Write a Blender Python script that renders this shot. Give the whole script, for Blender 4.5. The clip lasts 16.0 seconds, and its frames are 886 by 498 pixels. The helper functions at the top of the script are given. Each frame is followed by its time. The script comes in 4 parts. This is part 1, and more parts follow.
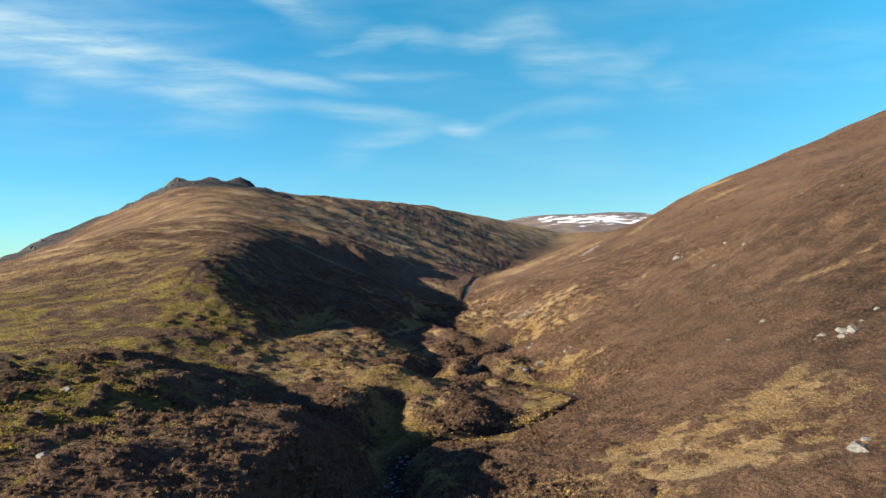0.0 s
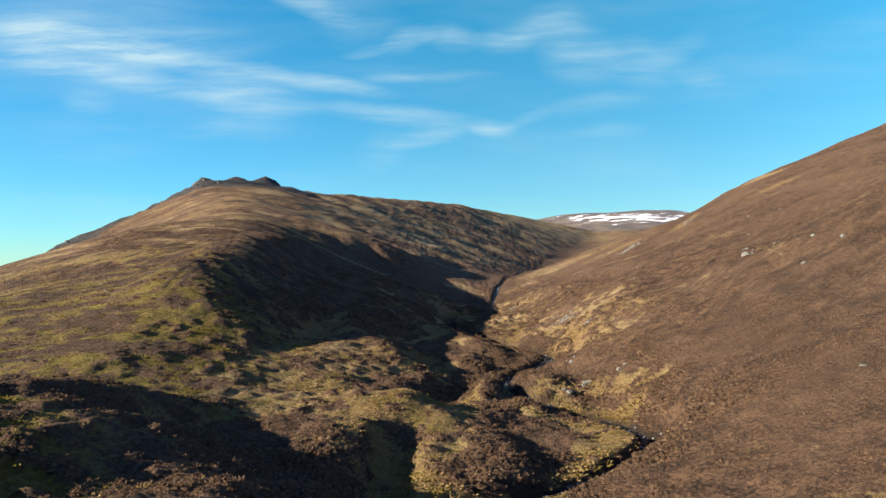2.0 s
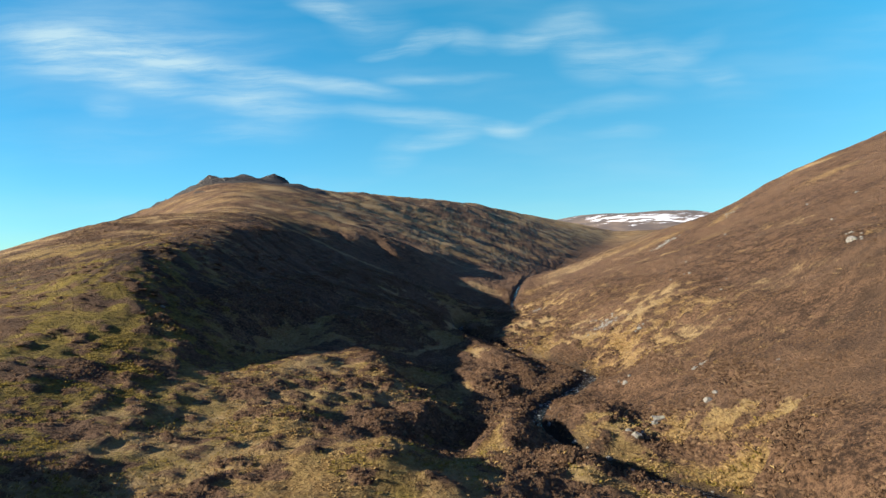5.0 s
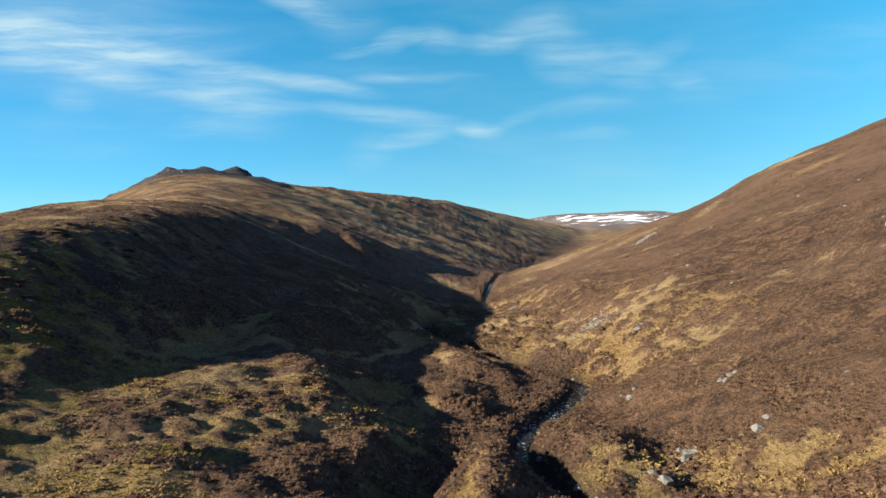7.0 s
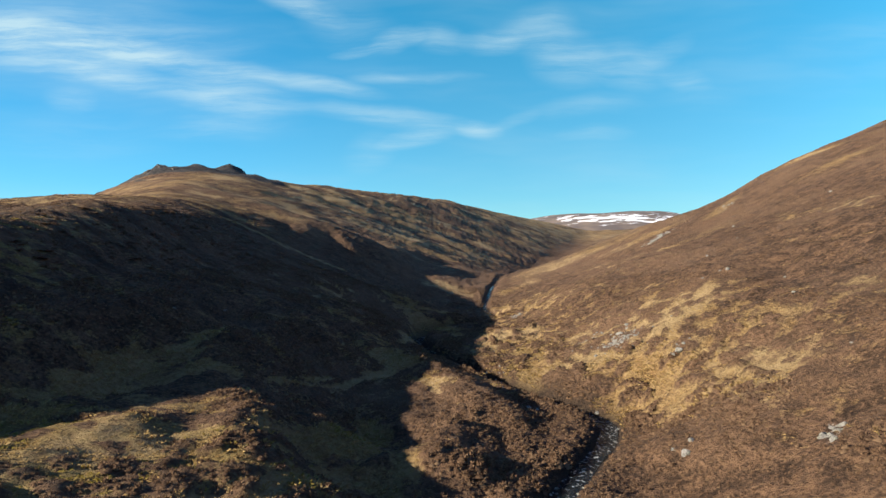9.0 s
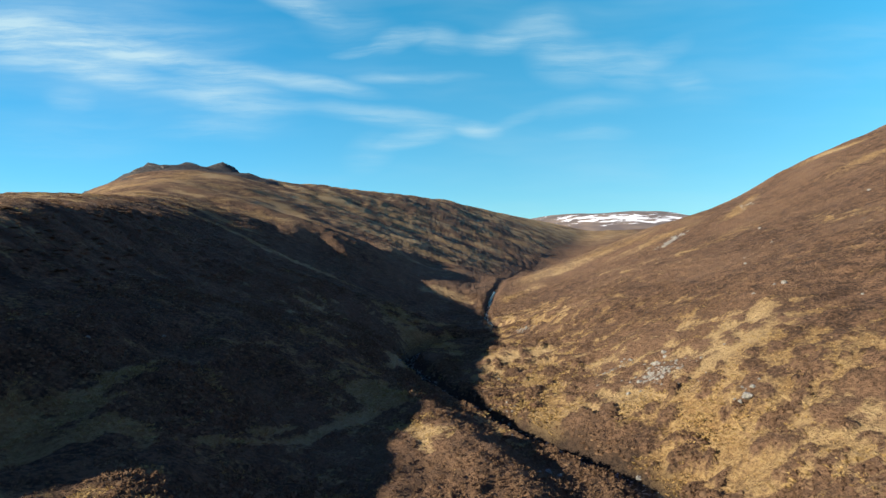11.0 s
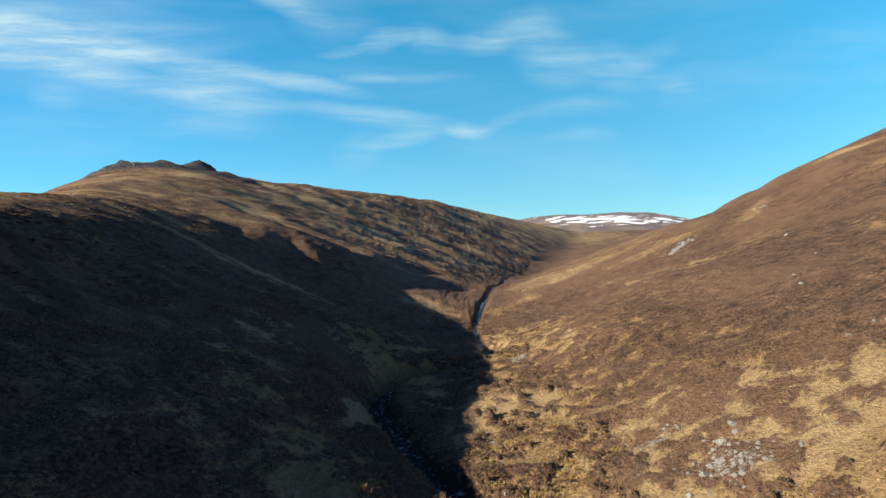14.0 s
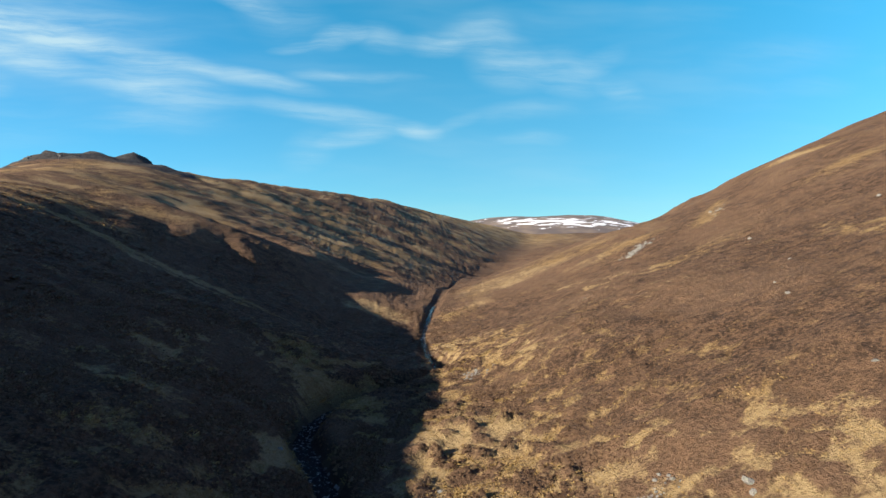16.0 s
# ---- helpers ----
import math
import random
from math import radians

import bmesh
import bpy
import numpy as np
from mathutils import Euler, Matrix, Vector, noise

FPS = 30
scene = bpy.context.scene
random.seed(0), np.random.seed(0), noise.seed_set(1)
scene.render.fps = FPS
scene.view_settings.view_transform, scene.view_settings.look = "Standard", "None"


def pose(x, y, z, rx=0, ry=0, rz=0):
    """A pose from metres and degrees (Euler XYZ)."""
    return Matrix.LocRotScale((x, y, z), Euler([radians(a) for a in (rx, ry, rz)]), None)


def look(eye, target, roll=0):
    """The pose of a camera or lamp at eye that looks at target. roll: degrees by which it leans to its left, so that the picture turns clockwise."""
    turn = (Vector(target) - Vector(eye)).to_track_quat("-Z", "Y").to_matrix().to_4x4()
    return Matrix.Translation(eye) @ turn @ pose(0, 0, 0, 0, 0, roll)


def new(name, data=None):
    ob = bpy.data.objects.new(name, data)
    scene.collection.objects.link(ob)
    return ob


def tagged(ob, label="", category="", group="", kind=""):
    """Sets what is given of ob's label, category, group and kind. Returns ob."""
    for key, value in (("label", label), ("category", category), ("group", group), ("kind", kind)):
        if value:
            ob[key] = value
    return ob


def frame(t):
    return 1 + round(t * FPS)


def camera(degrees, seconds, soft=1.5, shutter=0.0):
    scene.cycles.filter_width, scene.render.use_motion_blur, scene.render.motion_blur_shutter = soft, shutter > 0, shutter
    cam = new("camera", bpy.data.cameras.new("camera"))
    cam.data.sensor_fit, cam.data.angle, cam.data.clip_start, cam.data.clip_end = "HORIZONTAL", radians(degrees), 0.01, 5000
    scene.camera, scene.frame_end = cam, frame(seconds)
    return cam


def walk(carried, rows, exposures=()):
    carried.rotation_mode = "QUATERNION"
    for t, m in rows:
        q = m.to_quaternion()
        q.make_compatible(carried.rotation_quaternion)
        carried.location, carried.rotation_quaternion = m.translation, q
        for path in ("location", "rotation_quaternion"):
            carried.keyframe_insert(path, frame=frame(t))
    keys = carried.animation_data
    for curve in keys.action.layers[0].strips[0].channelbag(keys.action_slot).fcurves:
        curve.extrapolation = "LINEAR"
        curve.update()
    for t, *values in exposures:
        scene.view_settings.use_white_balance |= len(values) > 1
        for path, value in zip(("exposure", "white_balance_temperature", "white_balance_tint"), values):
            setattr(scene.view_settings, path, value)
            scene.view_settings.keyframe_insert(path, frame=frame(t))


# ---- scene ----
cam = camera(72.1, 16.0)
METRES, EYE, TILT, LEAN, TURN = 120.0, 20.0, 2.0, 0.0, 0.0
ROWS = [
    (0.0, 0.0, 0.0, 0.0, 0.0, 0.0, -0.0),
    (0.5, 0.0021, 0.0376, -0.0024, 0.02, -0.0, -0.0),
    (1.0, 0.0041, 0.0724, -0.0039, 0.14, -0.02, 0.02),
    (1.5, 0.0054, 0.1105, -0.005, 1.07, -0.01, 0.13),
    (2.0, 0.006, 0.1442, -0.0052, 2.81, 0.0, 0.33),
    (2.5, 0.0062, 0.18, -0.0057, 4.79, 0.04, 0.59),
    (3.0, 0.006, 0.2148, -0.008, 6.13, 0.1, 0.71),
    (3.5, 0.0054, 0.2466, -0.0117, 6.78, 0.19, 0.77),
    (4.0, 0.0041, 0.2789, -0.0156, 6.89, 0.23, 0.79),
    (4.5, 0.0029, 0.3147, -0.0201, 5.77, 0.23, 0.66),
    (7.0, 0.0031, 0.4825, -0.0402, 1.58, 0.1, 0.15),
    (7.5, 0.0046, 0.5137, -0.0425, 1.6, 0.1, 0.17),
    (8.0, 0.0061, 0.5448, -0.0431, 1.62, 0.08, 0.17),
    (8.5, 0.007, 0.5785, -0.0423, 1.63, 0.09, 0.14),
    (9.0, 0.0069, 0.6122, -0.0398, 1.6, 0.11, 0.1),
    (11.5, 0.0086, 0.7633, -0.0292, 1.55, 0.1, 0.04),
    (12.0, 0.0095, 0.7908, -0.0268, 1.46, 0.1, 0.04),
    (12.5, 0.0107, 0.8208, -0.0239, 1.28, 0.11, 0.02),
    (13.0, 0.0117, 0.8476, -0.0212, 1.17, 0.12, 0.01),
    (13.5, 0.0129, 0.8761, -0.0184, 1.05, 0.13, -0.01),
    (14.0, 0.0143, 0.9013, -0.0164, 0.47, 0.14, -0.09),
    (14.5, 0.0158, 0.9275, -0.0155, -0.74, 0.16, -0.22),
    (15.0, 0.0176, 0.9503, -0.0152, -2.12, 0.17, -0.39),
    (15.5, 0.02, 0.9748, -0.0145, -3.39, 0.19, -0.56),
    (16.0, 0.0221, 0.9959, -0.0152, -4.13, 0.22, -0.66),
]
walk(cam, [(t, pose(0, 0, EYE, TILT, LEAN, TURN) @ pose(METRES * x, METRES * y, METRES * z, 90 + pitch, roll, yaw)) for t, x, y, z, yaw, pitch, roll in ROWS])

# ---- light ----
SUN_AZ, SUN_EL = 20.0, 18.0      # degrees behind due left, degrees up
EXPOSURE = 1.90
scene.view_settings.exposure = EXPOSURE
sun_to = Vector((-math.cos(radians(SUN_AZ)) * math.cos(radians(SUN_EL)), -math.sin(radians(SUN_AZ)) * math.cos(radians(SUN_EL)), math.sin(radians(SUN_EL))))
sun_data = bpy.data.lights.new("sun", "SUN")
sun_data.energy, sun_data.angle, sun_data.color = 5.0, radians(0.53), (1.0, 0.875, 0.71)
sun = new("sun", sun_data)
sun.matrix_world = look(sun_to * 100, (0, 0, 0))

world = bpy.data.worlds.new("sky")
scene.world = world
world.use_nodes = True


class Nodes:
    """A short hand for building node trees."""

    def __init__(self, tree):
        self.tree = tree
        tree.nodes.clear()

    def add(self, kind, ins=None, **props):
        n = self.tree.nodes.new(kind)
        for k, v in props.items():
            setattr(n, k, v)
        for k, v in (ins or {}).items():
            self.put(n.inputs[k], v)
        return n

    def put(self, socket, v):
        if isinstance(v, bpy.types.NodeSocket):
            self.tree.links.new(v, socket)
        else:
            socket.default_value = v

    def math(self, op, a, b=0.0, c=0.0):
        return self.add("ShaderNodeMath", {0: a, 1: b, 2: c}, operation=op).outputs[0]

    def mix(self, f, a, b, blend="MIX"):
        n = self.add("ShaderNodeMix", data_type="RGBA", blend_type=blend)
        self.put(n.inputs[0], f)
        self.put(n.inputs[6], a)
        self.put(n.inputs[7], b)
        return n.outputs[2]

    def noise(self, vec, scale, detail=4.0, rough=0.55, warp=0.0):
        return self.add("ShaderNodeTexNoise", {"Vector": vec, "Scale": scale, "Detail": detail, "Roughness": rough, "Distortion": warp}).outputs[0]

    def span(self, v, lo, hi, to_lo=0.0, to_hi=1.0, smooth=True):
        return self.add("ShaderNodeMapRange", {0: v, 1: lo, 2: hi, 3: to_lo, 4: to_hi}, interpolation_type="SMOOTHSTEP" if smooth else "LINEAR").outputs[0]


# cirrus on the tangent plane ahead: its two ends, half width, bow, strength
WISPS_LEFT = [
    (-0.838, 0.409, -0.597, 0.368, 0.0193, 0.0, 0.75),
    (-0.671, 0.383, -0.421, 0.335, 0.0163, 0.0, 0.85),
    (-0.504, 0.346, -0.282, 0.307, 0.0133, -0.0028, 0.8),
    (-0.356, 0.32, -0.115, 0.277, 0.0104, 0.0, 0.7),
    (-0.875, 0.407, -0.337, 0.351, 0.0623, 0.0, 0.34),
    (-0.782, 0.388, -0.486, 0.359, 0.0326, 0.0, 0.35),
    (-0.588, 0.388, -0.291, 0.361, 0.0237, -0.0056, 0.18),
    (-0.838, 0.362, -0.523, 0.312, 0.0148, 0.0, 0.5),
    (-0.643, 0.338, -0.43, 0.283, 0.0148, 0.0, 0.55),
    (-0.486, 0.297, -0.245, 0.259, 0.0193, -0.0019, 0.62),
    (-0.291, 0.262, 0.08, 0.22, 0.0119, 0.0019, 0.6),
    (-0.467, 0.285, -0.245, 0.245, 0.0386, 0.0, 0.25),
    (-0.504, 0.223, -0.272, 0.225, 0.0133, 0.0, 0.28),
]
WISPS_MIDDLE = [
    (-0.782, 0.222, -0.449, 0.201, 0.0297, 0.0, 0.14),
    (-0.333, 0.451, -0.171, 0.399, 0.0133, 0.0, 0.62),
    (-0.263, 0.435, -0.096, 0.353, 0.0297, 0.0, 0.25),
    (-0.208, 0.344, -0.115, 0.355, 0.0059, 0.0, 0.45),
    (-0.143, 0.353, -0.059, 0.372, 0.0119, 0.0028, 0.72),
    (-0.087, 0.37, 0.015, 0.358, 0.0148, 0.0, 0.5),
    (-0.004, 0.358, 0.108, 0.37, 0.0133, -0.0028, 0.6),
    (0.052, 0.366, 0.191, 0.39, 0.0237, 0.0046, 0.5),
    (0.098, 0.335, 0.237, 0.325, 0.0297, 0.0056, 0.55),
    (0.182, 0.34, 0.339, 0.312, 0.0252, 0.0, 0.45),
    (0.274, 0.322, 0.367, 0.368, 0.0133, 0.0, 0.25),
    (0.311, 0.314, 0.399, 0.285, 0.0119, 0.0, 0.35),
    (-0.184, 0.309, -0.078, 0.304, 0.0059, 0.0, 0.38),
]
WISPS_RIGHT = [
    (-0.133, 0.305, 0.043, 0.308, 0.0059, 0.0, 0.38),
    (-0.189, 0.17, -0.096, 0.205, 0.0208, -0.0037, 0.3),
    (-0.133, 0.196, -0.013, 0.212, 0.0104, 0.0037, 0.62),
    (-0.007, 0.229, 0.07, 0.216, 0.0104, 0.0, 0.55),
    (0.052, 0.225, 0.126, 0.253, 0.0074, 0.0, 0.28),
    (0.098, 0.247, 0.293, 0.268, 0.0119, 0.0037, 0.26),
    (0.145, 0.214, 0.274, 0.216, 0.0089, 0.0, 0.24),
    (-0.671, 0.275, -0.574, 0.275, 0.0133, 0.0, 0.33),
    (0.497, 0.342, 0.756, 0.379, 0.0208, 0.0, 0.16),
    (0.608, 0.307, 0.756, 0.318, 0.0119, 0.0, 0.14),
    (0.311, 0.277, 0.441, 0.259, 0.0148, 0.0, 0.1),
]
w = Nodes(world.node_tree)
sky = w.add("ShaderNodeTexSky", sky_type="NISHITA", sun_disc=False, sun_elevation=radians(SUN_EL), sun_rotation=radians(90.0 + SUN_AZ), altitude=400.0, air_density=1.0, dust_density=0.0, ozone_density=2.5)
way = w.add("ShaderNodeTexCoord").outputs["Generated"]
axes = w.add("ShaderNodeSeparateXYZ", {0: way})
deep = w.math("ADD", w.math("ABSOLUTE", axes.outputs[1]), 0.05)
flat_u, flat_v = w.math("DIVIDE", axes.outputs[0], deep), w.math("DIVIDE", axes.outputs[2], deep)
plane = w.add("ShaderNodeCombineXYZ", {0: flat_u, 1: flat_v}).outputs[0]
warp = w.add("ShaderNodeTexNoise", {"Vector": plane, "Scale": 6.0, "Detail": 3.0}).outputs["Color"]
warp = w.add("ShaderNodeVectorMath", {0: warp, 1: (0.5, 0.5, 0.5)}, operation="SUBTRACT").outputs[0]
warp = w.add("ShaderNodeVectorMath", {0: warp, 1: (0.05, 0.034, 0.0)}, operation="MULTIPLY").outputs[0]
bent = w.add("ShaderNodeVectorMath", {0: plane, 1: warp}, operation="ADD").outputs[0]
total = None
for u0, v0, u1, v1, wide, bow, strength in WISPS_LEFT + WISPS_MIDDLE + WISPS_RIGHT:
    wide, strength = wide * 1.9, strength * 0.56
    half = 0.5 * math.hypot(u1 - u0, v1 - v0) * 1.12
    local = w.add("ShaderNodeMapping", {0: bent, 1: ((u0 + u1) / 2, (v0 + v1) / 2, 0.0), 2: (0.0, 0.0, math.atan2(v1 - v0, u1 - u0)), 3: (half, wide, 1.0)}, vector_type="TEXTURE").outputs[0]
    ab = w.add("ShaderNodeSeparateXYZ", {0: local})
    aa = w.math("MULTIPLY", ab.outputs[0], ab.outputs[0])
    b = w.math("SUBTRACT", ab.outputs[1], w.math("MULTIPLY_ADD", aa, -bow / wide, bow / wide))
    r = w.math("ADD", aa, w.math("MULTIPLY", b, b))
    d = w.math("MULTIPLY", w.math("POWER", w.math("MAXIMUM", w.math("SUBTRACT", 1.0, r), 0.0), 1.5), strength)
    total = d if total is None else w.math("ADD", total, d)
fibre_at = w.add("ShaderNodeMapping", {0: bent, 2: (0.0, 0.0, radians(10.0)), 3: (5.0, 46.0, 1.0)}).outputs[0]
fibre = w.span(w.noise(fibre_at, 1.0, 8.0, 0.66), 0.28, 0.72, 0.25, 1.25)
veil = w.span(w.noise(w.add("ShaderNodeMapping", {0: bent, 2: (0.0, 0.0, radians(8.0)), 3: (1.6, 9.0, 1.0)}).outputs[0], 1.0, 4.0, 0.55), 0.42, 0.75, 0.0, 0.15)
cloud = w.math("MINIMUM", w.math("ADD", w.math("MULTIPLY", total, fibre), veil), 0.8)
hue = w.mix(w.span(axes.outputs[2], 0.0, 0.40, smooth=False), (0.80, 1.10, 1.14, 1.0), (0.36, 1.55, 1.62, 1.0))
hue = w.mix(w.span(axes.outputs[2], 0.42, 0.62), hue, (1.05, 0.93, 1.47, 1.0))
side = w.span(axes.outputs[0], -0.60, 0.65, 0.60, 1.14, smooth=False)
tinted = w.mix(1.0, w.mix(1.0, sky.outputs[0], hue, "MULTIPLY"), w.add("ShaderNodeCombineXYZ", {0: w.math("MULTIPLY", side, w.span(axes.outputs[0], -0.6, 0.1, 0.80, 1.0)), 1: side, 2: w.math("MULTIPLY", side, w.span(axes.outputs[0], -0.6, 0.1, 1.13, 1.0))}).outputs[0], "MULTIPLY")
clouded = w.mix(cloud, tinted, (4.1, 5.5, 5.9, 1.0))
back = w.add("ShaderNodeBackground", {0: clouded, 1: 0.042})
w.add("ShaderNodeOutputWorld", {0: back.outputs[0]})


# ---- materials ----
def material(name):
    m = bpy.data.materials.new(name)
    m.use_nodes = True
    n = Nodes(m.node_tree)
    shader = n.add("ShaderNodeBsdfPrincipled")
    n.add("ShaderNodeOutputMaterial", {0: shader.outputs[0]})
    return m, n, shader


def where(n):
    return n.add("ShaderNodeTexCoord").outputs["Object"]


def attribute(n, name):
    return n.add("ShaderNodeAttribute", attribute_name=name).outputs["Fac"]


def bump(n, shader, height, strength, distance):
    n.put(shader.inputs["Normal"], n.add("ShaderNodeBump", {"Strength": strength, "Distance": distance, "Height": height}).outputs[0])


HEATHER_DARK, HEATHER_WARM = (0.025, 0.016, 0.011, 1), (0.124, 0.075, 0.045, 1)
STRAW, STRAW_PALE, MOSS = (0.228, 0.160, 0.076, 1), (0.275, 0.208, 0.112, 1), (0.165, 0.128, 0.030, 1)


def ground_material():
    m, n, s = material("moorland")
    p = where(n)
    grain, lumps, broad = n.noise(p, 2.6, 6.0, 0.65), n.noise(p, 0.45, 5.0, 0.6), n.noise(p, 0.035, 4.0)
    mottle = n.math("ADD", n.math("MULTIPLY", grain, 0.6), n.math("MULTIPLY", lumps, 0.4))
    heather = n.mix(n.span(mottle, 0.40, 0.60), HEATHER_DARK, HEATHER_WARM)
    heather = n.mix(n.span(broad, 0.42, 0.62, 0.0, 0.6), heather, (0.112, 0.070, 0.043, 1))
    straw = n.mix(n.span(mottle, 0.40, 0.60), (0.145, 0.088, 0.038, 1), STRAW)
    straw = n.mix(n.span(broad, 0.45, 0.6, 0.0, 0.6), straw, STRAW_PALE)
    moss = n.mix(n.span(mottle, 0.36, 0.64), (0.062, 0.048, 0.014, 1), MOSS)
    grass = n.mix(attribute(n, "green"), straw, moss)
    tufts = n.noise(p, 1.1, 6.0, 0.72)
    edge = n.math("ADD", attribute(n, "grass"), n.math("MULTIPLY", n.math("SUBTRACT", tufts, 0.5), 1.5))
    edge = n.math("ADD", edge, n.math("MULTIPLY", n.math("SUBTRACT", grain, 0.5), 0.8))
    col = n.mix(n.span(edge, 0.20, 0.80, 0.0, 0.95), heather, grass)
    stone = n.mix(n.span(grain, 0.4, 0.6), (0.087, 0.083, 0.078, 1), (0.235, 0.218, 0.201, 1))
    rocky = n.math("ADD", attribute(n, "rock"), n.math("MULTIPLY", n.math("SUBTRACT", grain, 0.5), 1.1))
    col = n.mix(n.span(rocky, 0.4, 0.6), col, stone)
    dark_stone = n.mix(n.span(mottle, 0.38, 0.62), (0.013, 0.013, 0.014, 1), (0.070, 0.066, 0.063, 1))
    craggy = n.math("ADD", attribute(n, "crag"), n.math("MULTIPLY", n.math("SUBTRACT", n.noise(p, 0.12, 6.0, 0.65), 0.5), 1.6))
    col = n.mix(n.span(craggy, 0.40, 0.56), col, dark_stone)
    peat = n.mix(grain, (0.011, 0.008, 0.007, 1), (0.026, 0.020, 0.015, 1))
    col = n.mix(attribute(n, "peat"), col, peat)
    n.put(s.inputs["Base Color"], col)
    n.put(s.inputs["Roughness"], 0.95)
    n.put(s.inputs["Specular IOR Level"], 0.1)
    bump(n, s, n.math("ADD", mottle, n.math("MULTIPLY", n.noise(p, 7.0, 4.0, 0.7), 0.25)), 1.0, 0.9)
    return m


def tuft_material(name, low, high, tip):
    m, n, s = material(name)
    p = where(n)
    island = n.add("ShaderNodeNewGeometry").outputs["Random Per Island"]
    fine = n.noise(p, 9.0, 3.0, 0.7)
    col = n.mix(n.span(fine, 0.35, 0.65), low, high)
    col = n.mix(n.span(island, 0.55, 1.0, 0.0, 0.75), col, tip)
    n.put(s.inputs["Base Color"], col)
    n.put(s.inputs["Roughness"], 0.9)
    n.put(s.inputs["Specular IOR Level"], 0.1)
    through_leaf = n.add("ShaderNodeBsdfTranslucent", {0: col})
    both = n.add("ShaderNodeMixShader", {0: 0.4, 1: s.outputs[0], 2: through_leaf.outputs[0]})
    n.put(n.tree.nodes["Material Output"].inputs[0], both.outputs[0])
    return m


def rock_material(name, dark, light, lichen):
    m, n, s = material(name)
    p = where(n)
    grain, patch = n.noise(p, 5.0, 6.0, 0.65), n.noise(p, 1.6, 4.0)
    col = n.mix(n.span(grain, 0.35, 0.65), dark, light)
    col = n.mix(n.span(patch, 0.52, 0.62, 0.0, 0.7), col, lichen)
    n.put(s.inputs["Base Color"], col)
    n.put(s.inputs["Roughness"], 0.85)
    bump(n, s, grain, 0.7, 0.1)
    return m


def water_material():
    m, n, s = material("burn_water")
    p = where(n)
    ripple = n.noise(p, 5.0, 4.0, 0.6, 0.6)
    foam = n.span(n.noise(p, 2.4, 5.0, 0.7), 0.56, 0.66)
    # slight blue in the dark base stands in for mirrored sky; foam is white water
    n.put(s.inputs["Base Color"], n.mix(foam, (0.010, 0.016, 0.024, 1), (0.479, 0.506, 0.523, 1)))
    n.put(s.inputs["Roughness"], n.span(foam, 0.0, 1.0, 0.14, 0.6))
    n.put(s.inputs["Specular IOR Level"], 0.5)
    n.put(s.inputs["IOR"], 1.34)
    bump(n, s, ripple, 1.0, 1.6)
    return m


def snow_hill_material():
    m, n, s = material("snowy_heath")
    p = where(n)
    cover = attribute(n, "snow")
    patch = n.noise(n.add("ShaderNodeMapping", {0: p, 3: (0.45, 0.9, 2.2)}).outputs[0], 0.022, 8.0, 0.68)
    snowy = n.span(n.math("ADD", cover, n.math("MULTIPLY", n.math("SUBTRACT", patch, 0.5), 3.0)), 0.46, 0.54)
    heath = n.mix(n.span(n.noise(p, 0.012, 5.0), 0.4, 0.6), (0.066, 0.053, 0.048, 1), (0.121, 0.091, 0.070, 1))
    n.put(s.inputs["Base Color"], n.mix(snowy, heath, (0.72, 0.75, 0.80, 1)))
    n.put(s.inputs["Roughness"], 0.8)
    return m


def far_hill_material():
    m, n, s = material("hazed_far_heath")
    # the blue-grey of distance haze is put into heath and snow colours
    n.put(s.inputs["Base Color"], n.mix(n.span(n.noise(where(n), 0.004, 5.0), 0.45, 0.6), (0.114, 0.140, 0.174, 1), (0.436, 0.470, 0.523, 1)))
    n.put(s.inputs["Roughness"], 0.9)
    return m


MOOR = ground_material()
HEATHER = tuft_material("heather", (0.056, 0.034, 0.021, 1), (0.145, 0.090, 0.055, 1), (0.205, 0.138, 0.082, 1))
TUSSOCK = tuft_material("dry_grass", (0.155, 0.100, 0.041, 1), (0.285, 0.195, 0.080, 1), (0.38, 0.285, 0.135, 1))
MOSSY = tuft_material("mossy_grass", (0.085, 0.064, 0.017, 1), (0.190, 0.148, 0.034, 1), (0.28, 0.21, 0.06, 1))
ROCK = rock_material("pale_rock", (0.055, 0.053, 0.049, 1), (0.165, 0.158, 0.146, 1), (0.13, 0.135, 0.10, 1))
CRAG_ROCK = rock_material("crag_rock", (0.022, 0.021, 0.022, 1), (0.070, 0.066, 0.062, 1), (0.050, 0.040, 0.026, 1))
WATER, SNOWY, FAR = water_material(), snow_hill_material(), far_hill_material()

# ---- the lie of the land ----
# stations along the glen: its axis and floor, the two valley sides, and the crest of the hill on the left
GLEN_Y = [-80.0, 20.0, 55.0, 75.0, 92.0, 110.0, 130.0, 150.0, 175.0, 215.0, 265.0, 350.0, 500.0, 800.0, 1400.0]
AXIS_X = [-6.04, 0.74, -1.45, 8.15, 12.07, 12.14, 12.07, 4.05, 1.68, 3.53, 8.14, 21.9, 48.58, 131.19, 277.55]
FLOOR_Z = [-1.53, 0.98, 1.45, 2.11, 3.1, 4.09, 2.72, 3.12, 3.82, 4.53, 5.28, 12.68, 16.73, 43.75, 102.0]
LEFT_FOOT = [14.1, 2.42, 2.49, 1.79, 14.35, 14.9, 11.38, 5.15, 13.23, 1.0, 13.93, 8.42, 1.0, 1.0, 1.0]
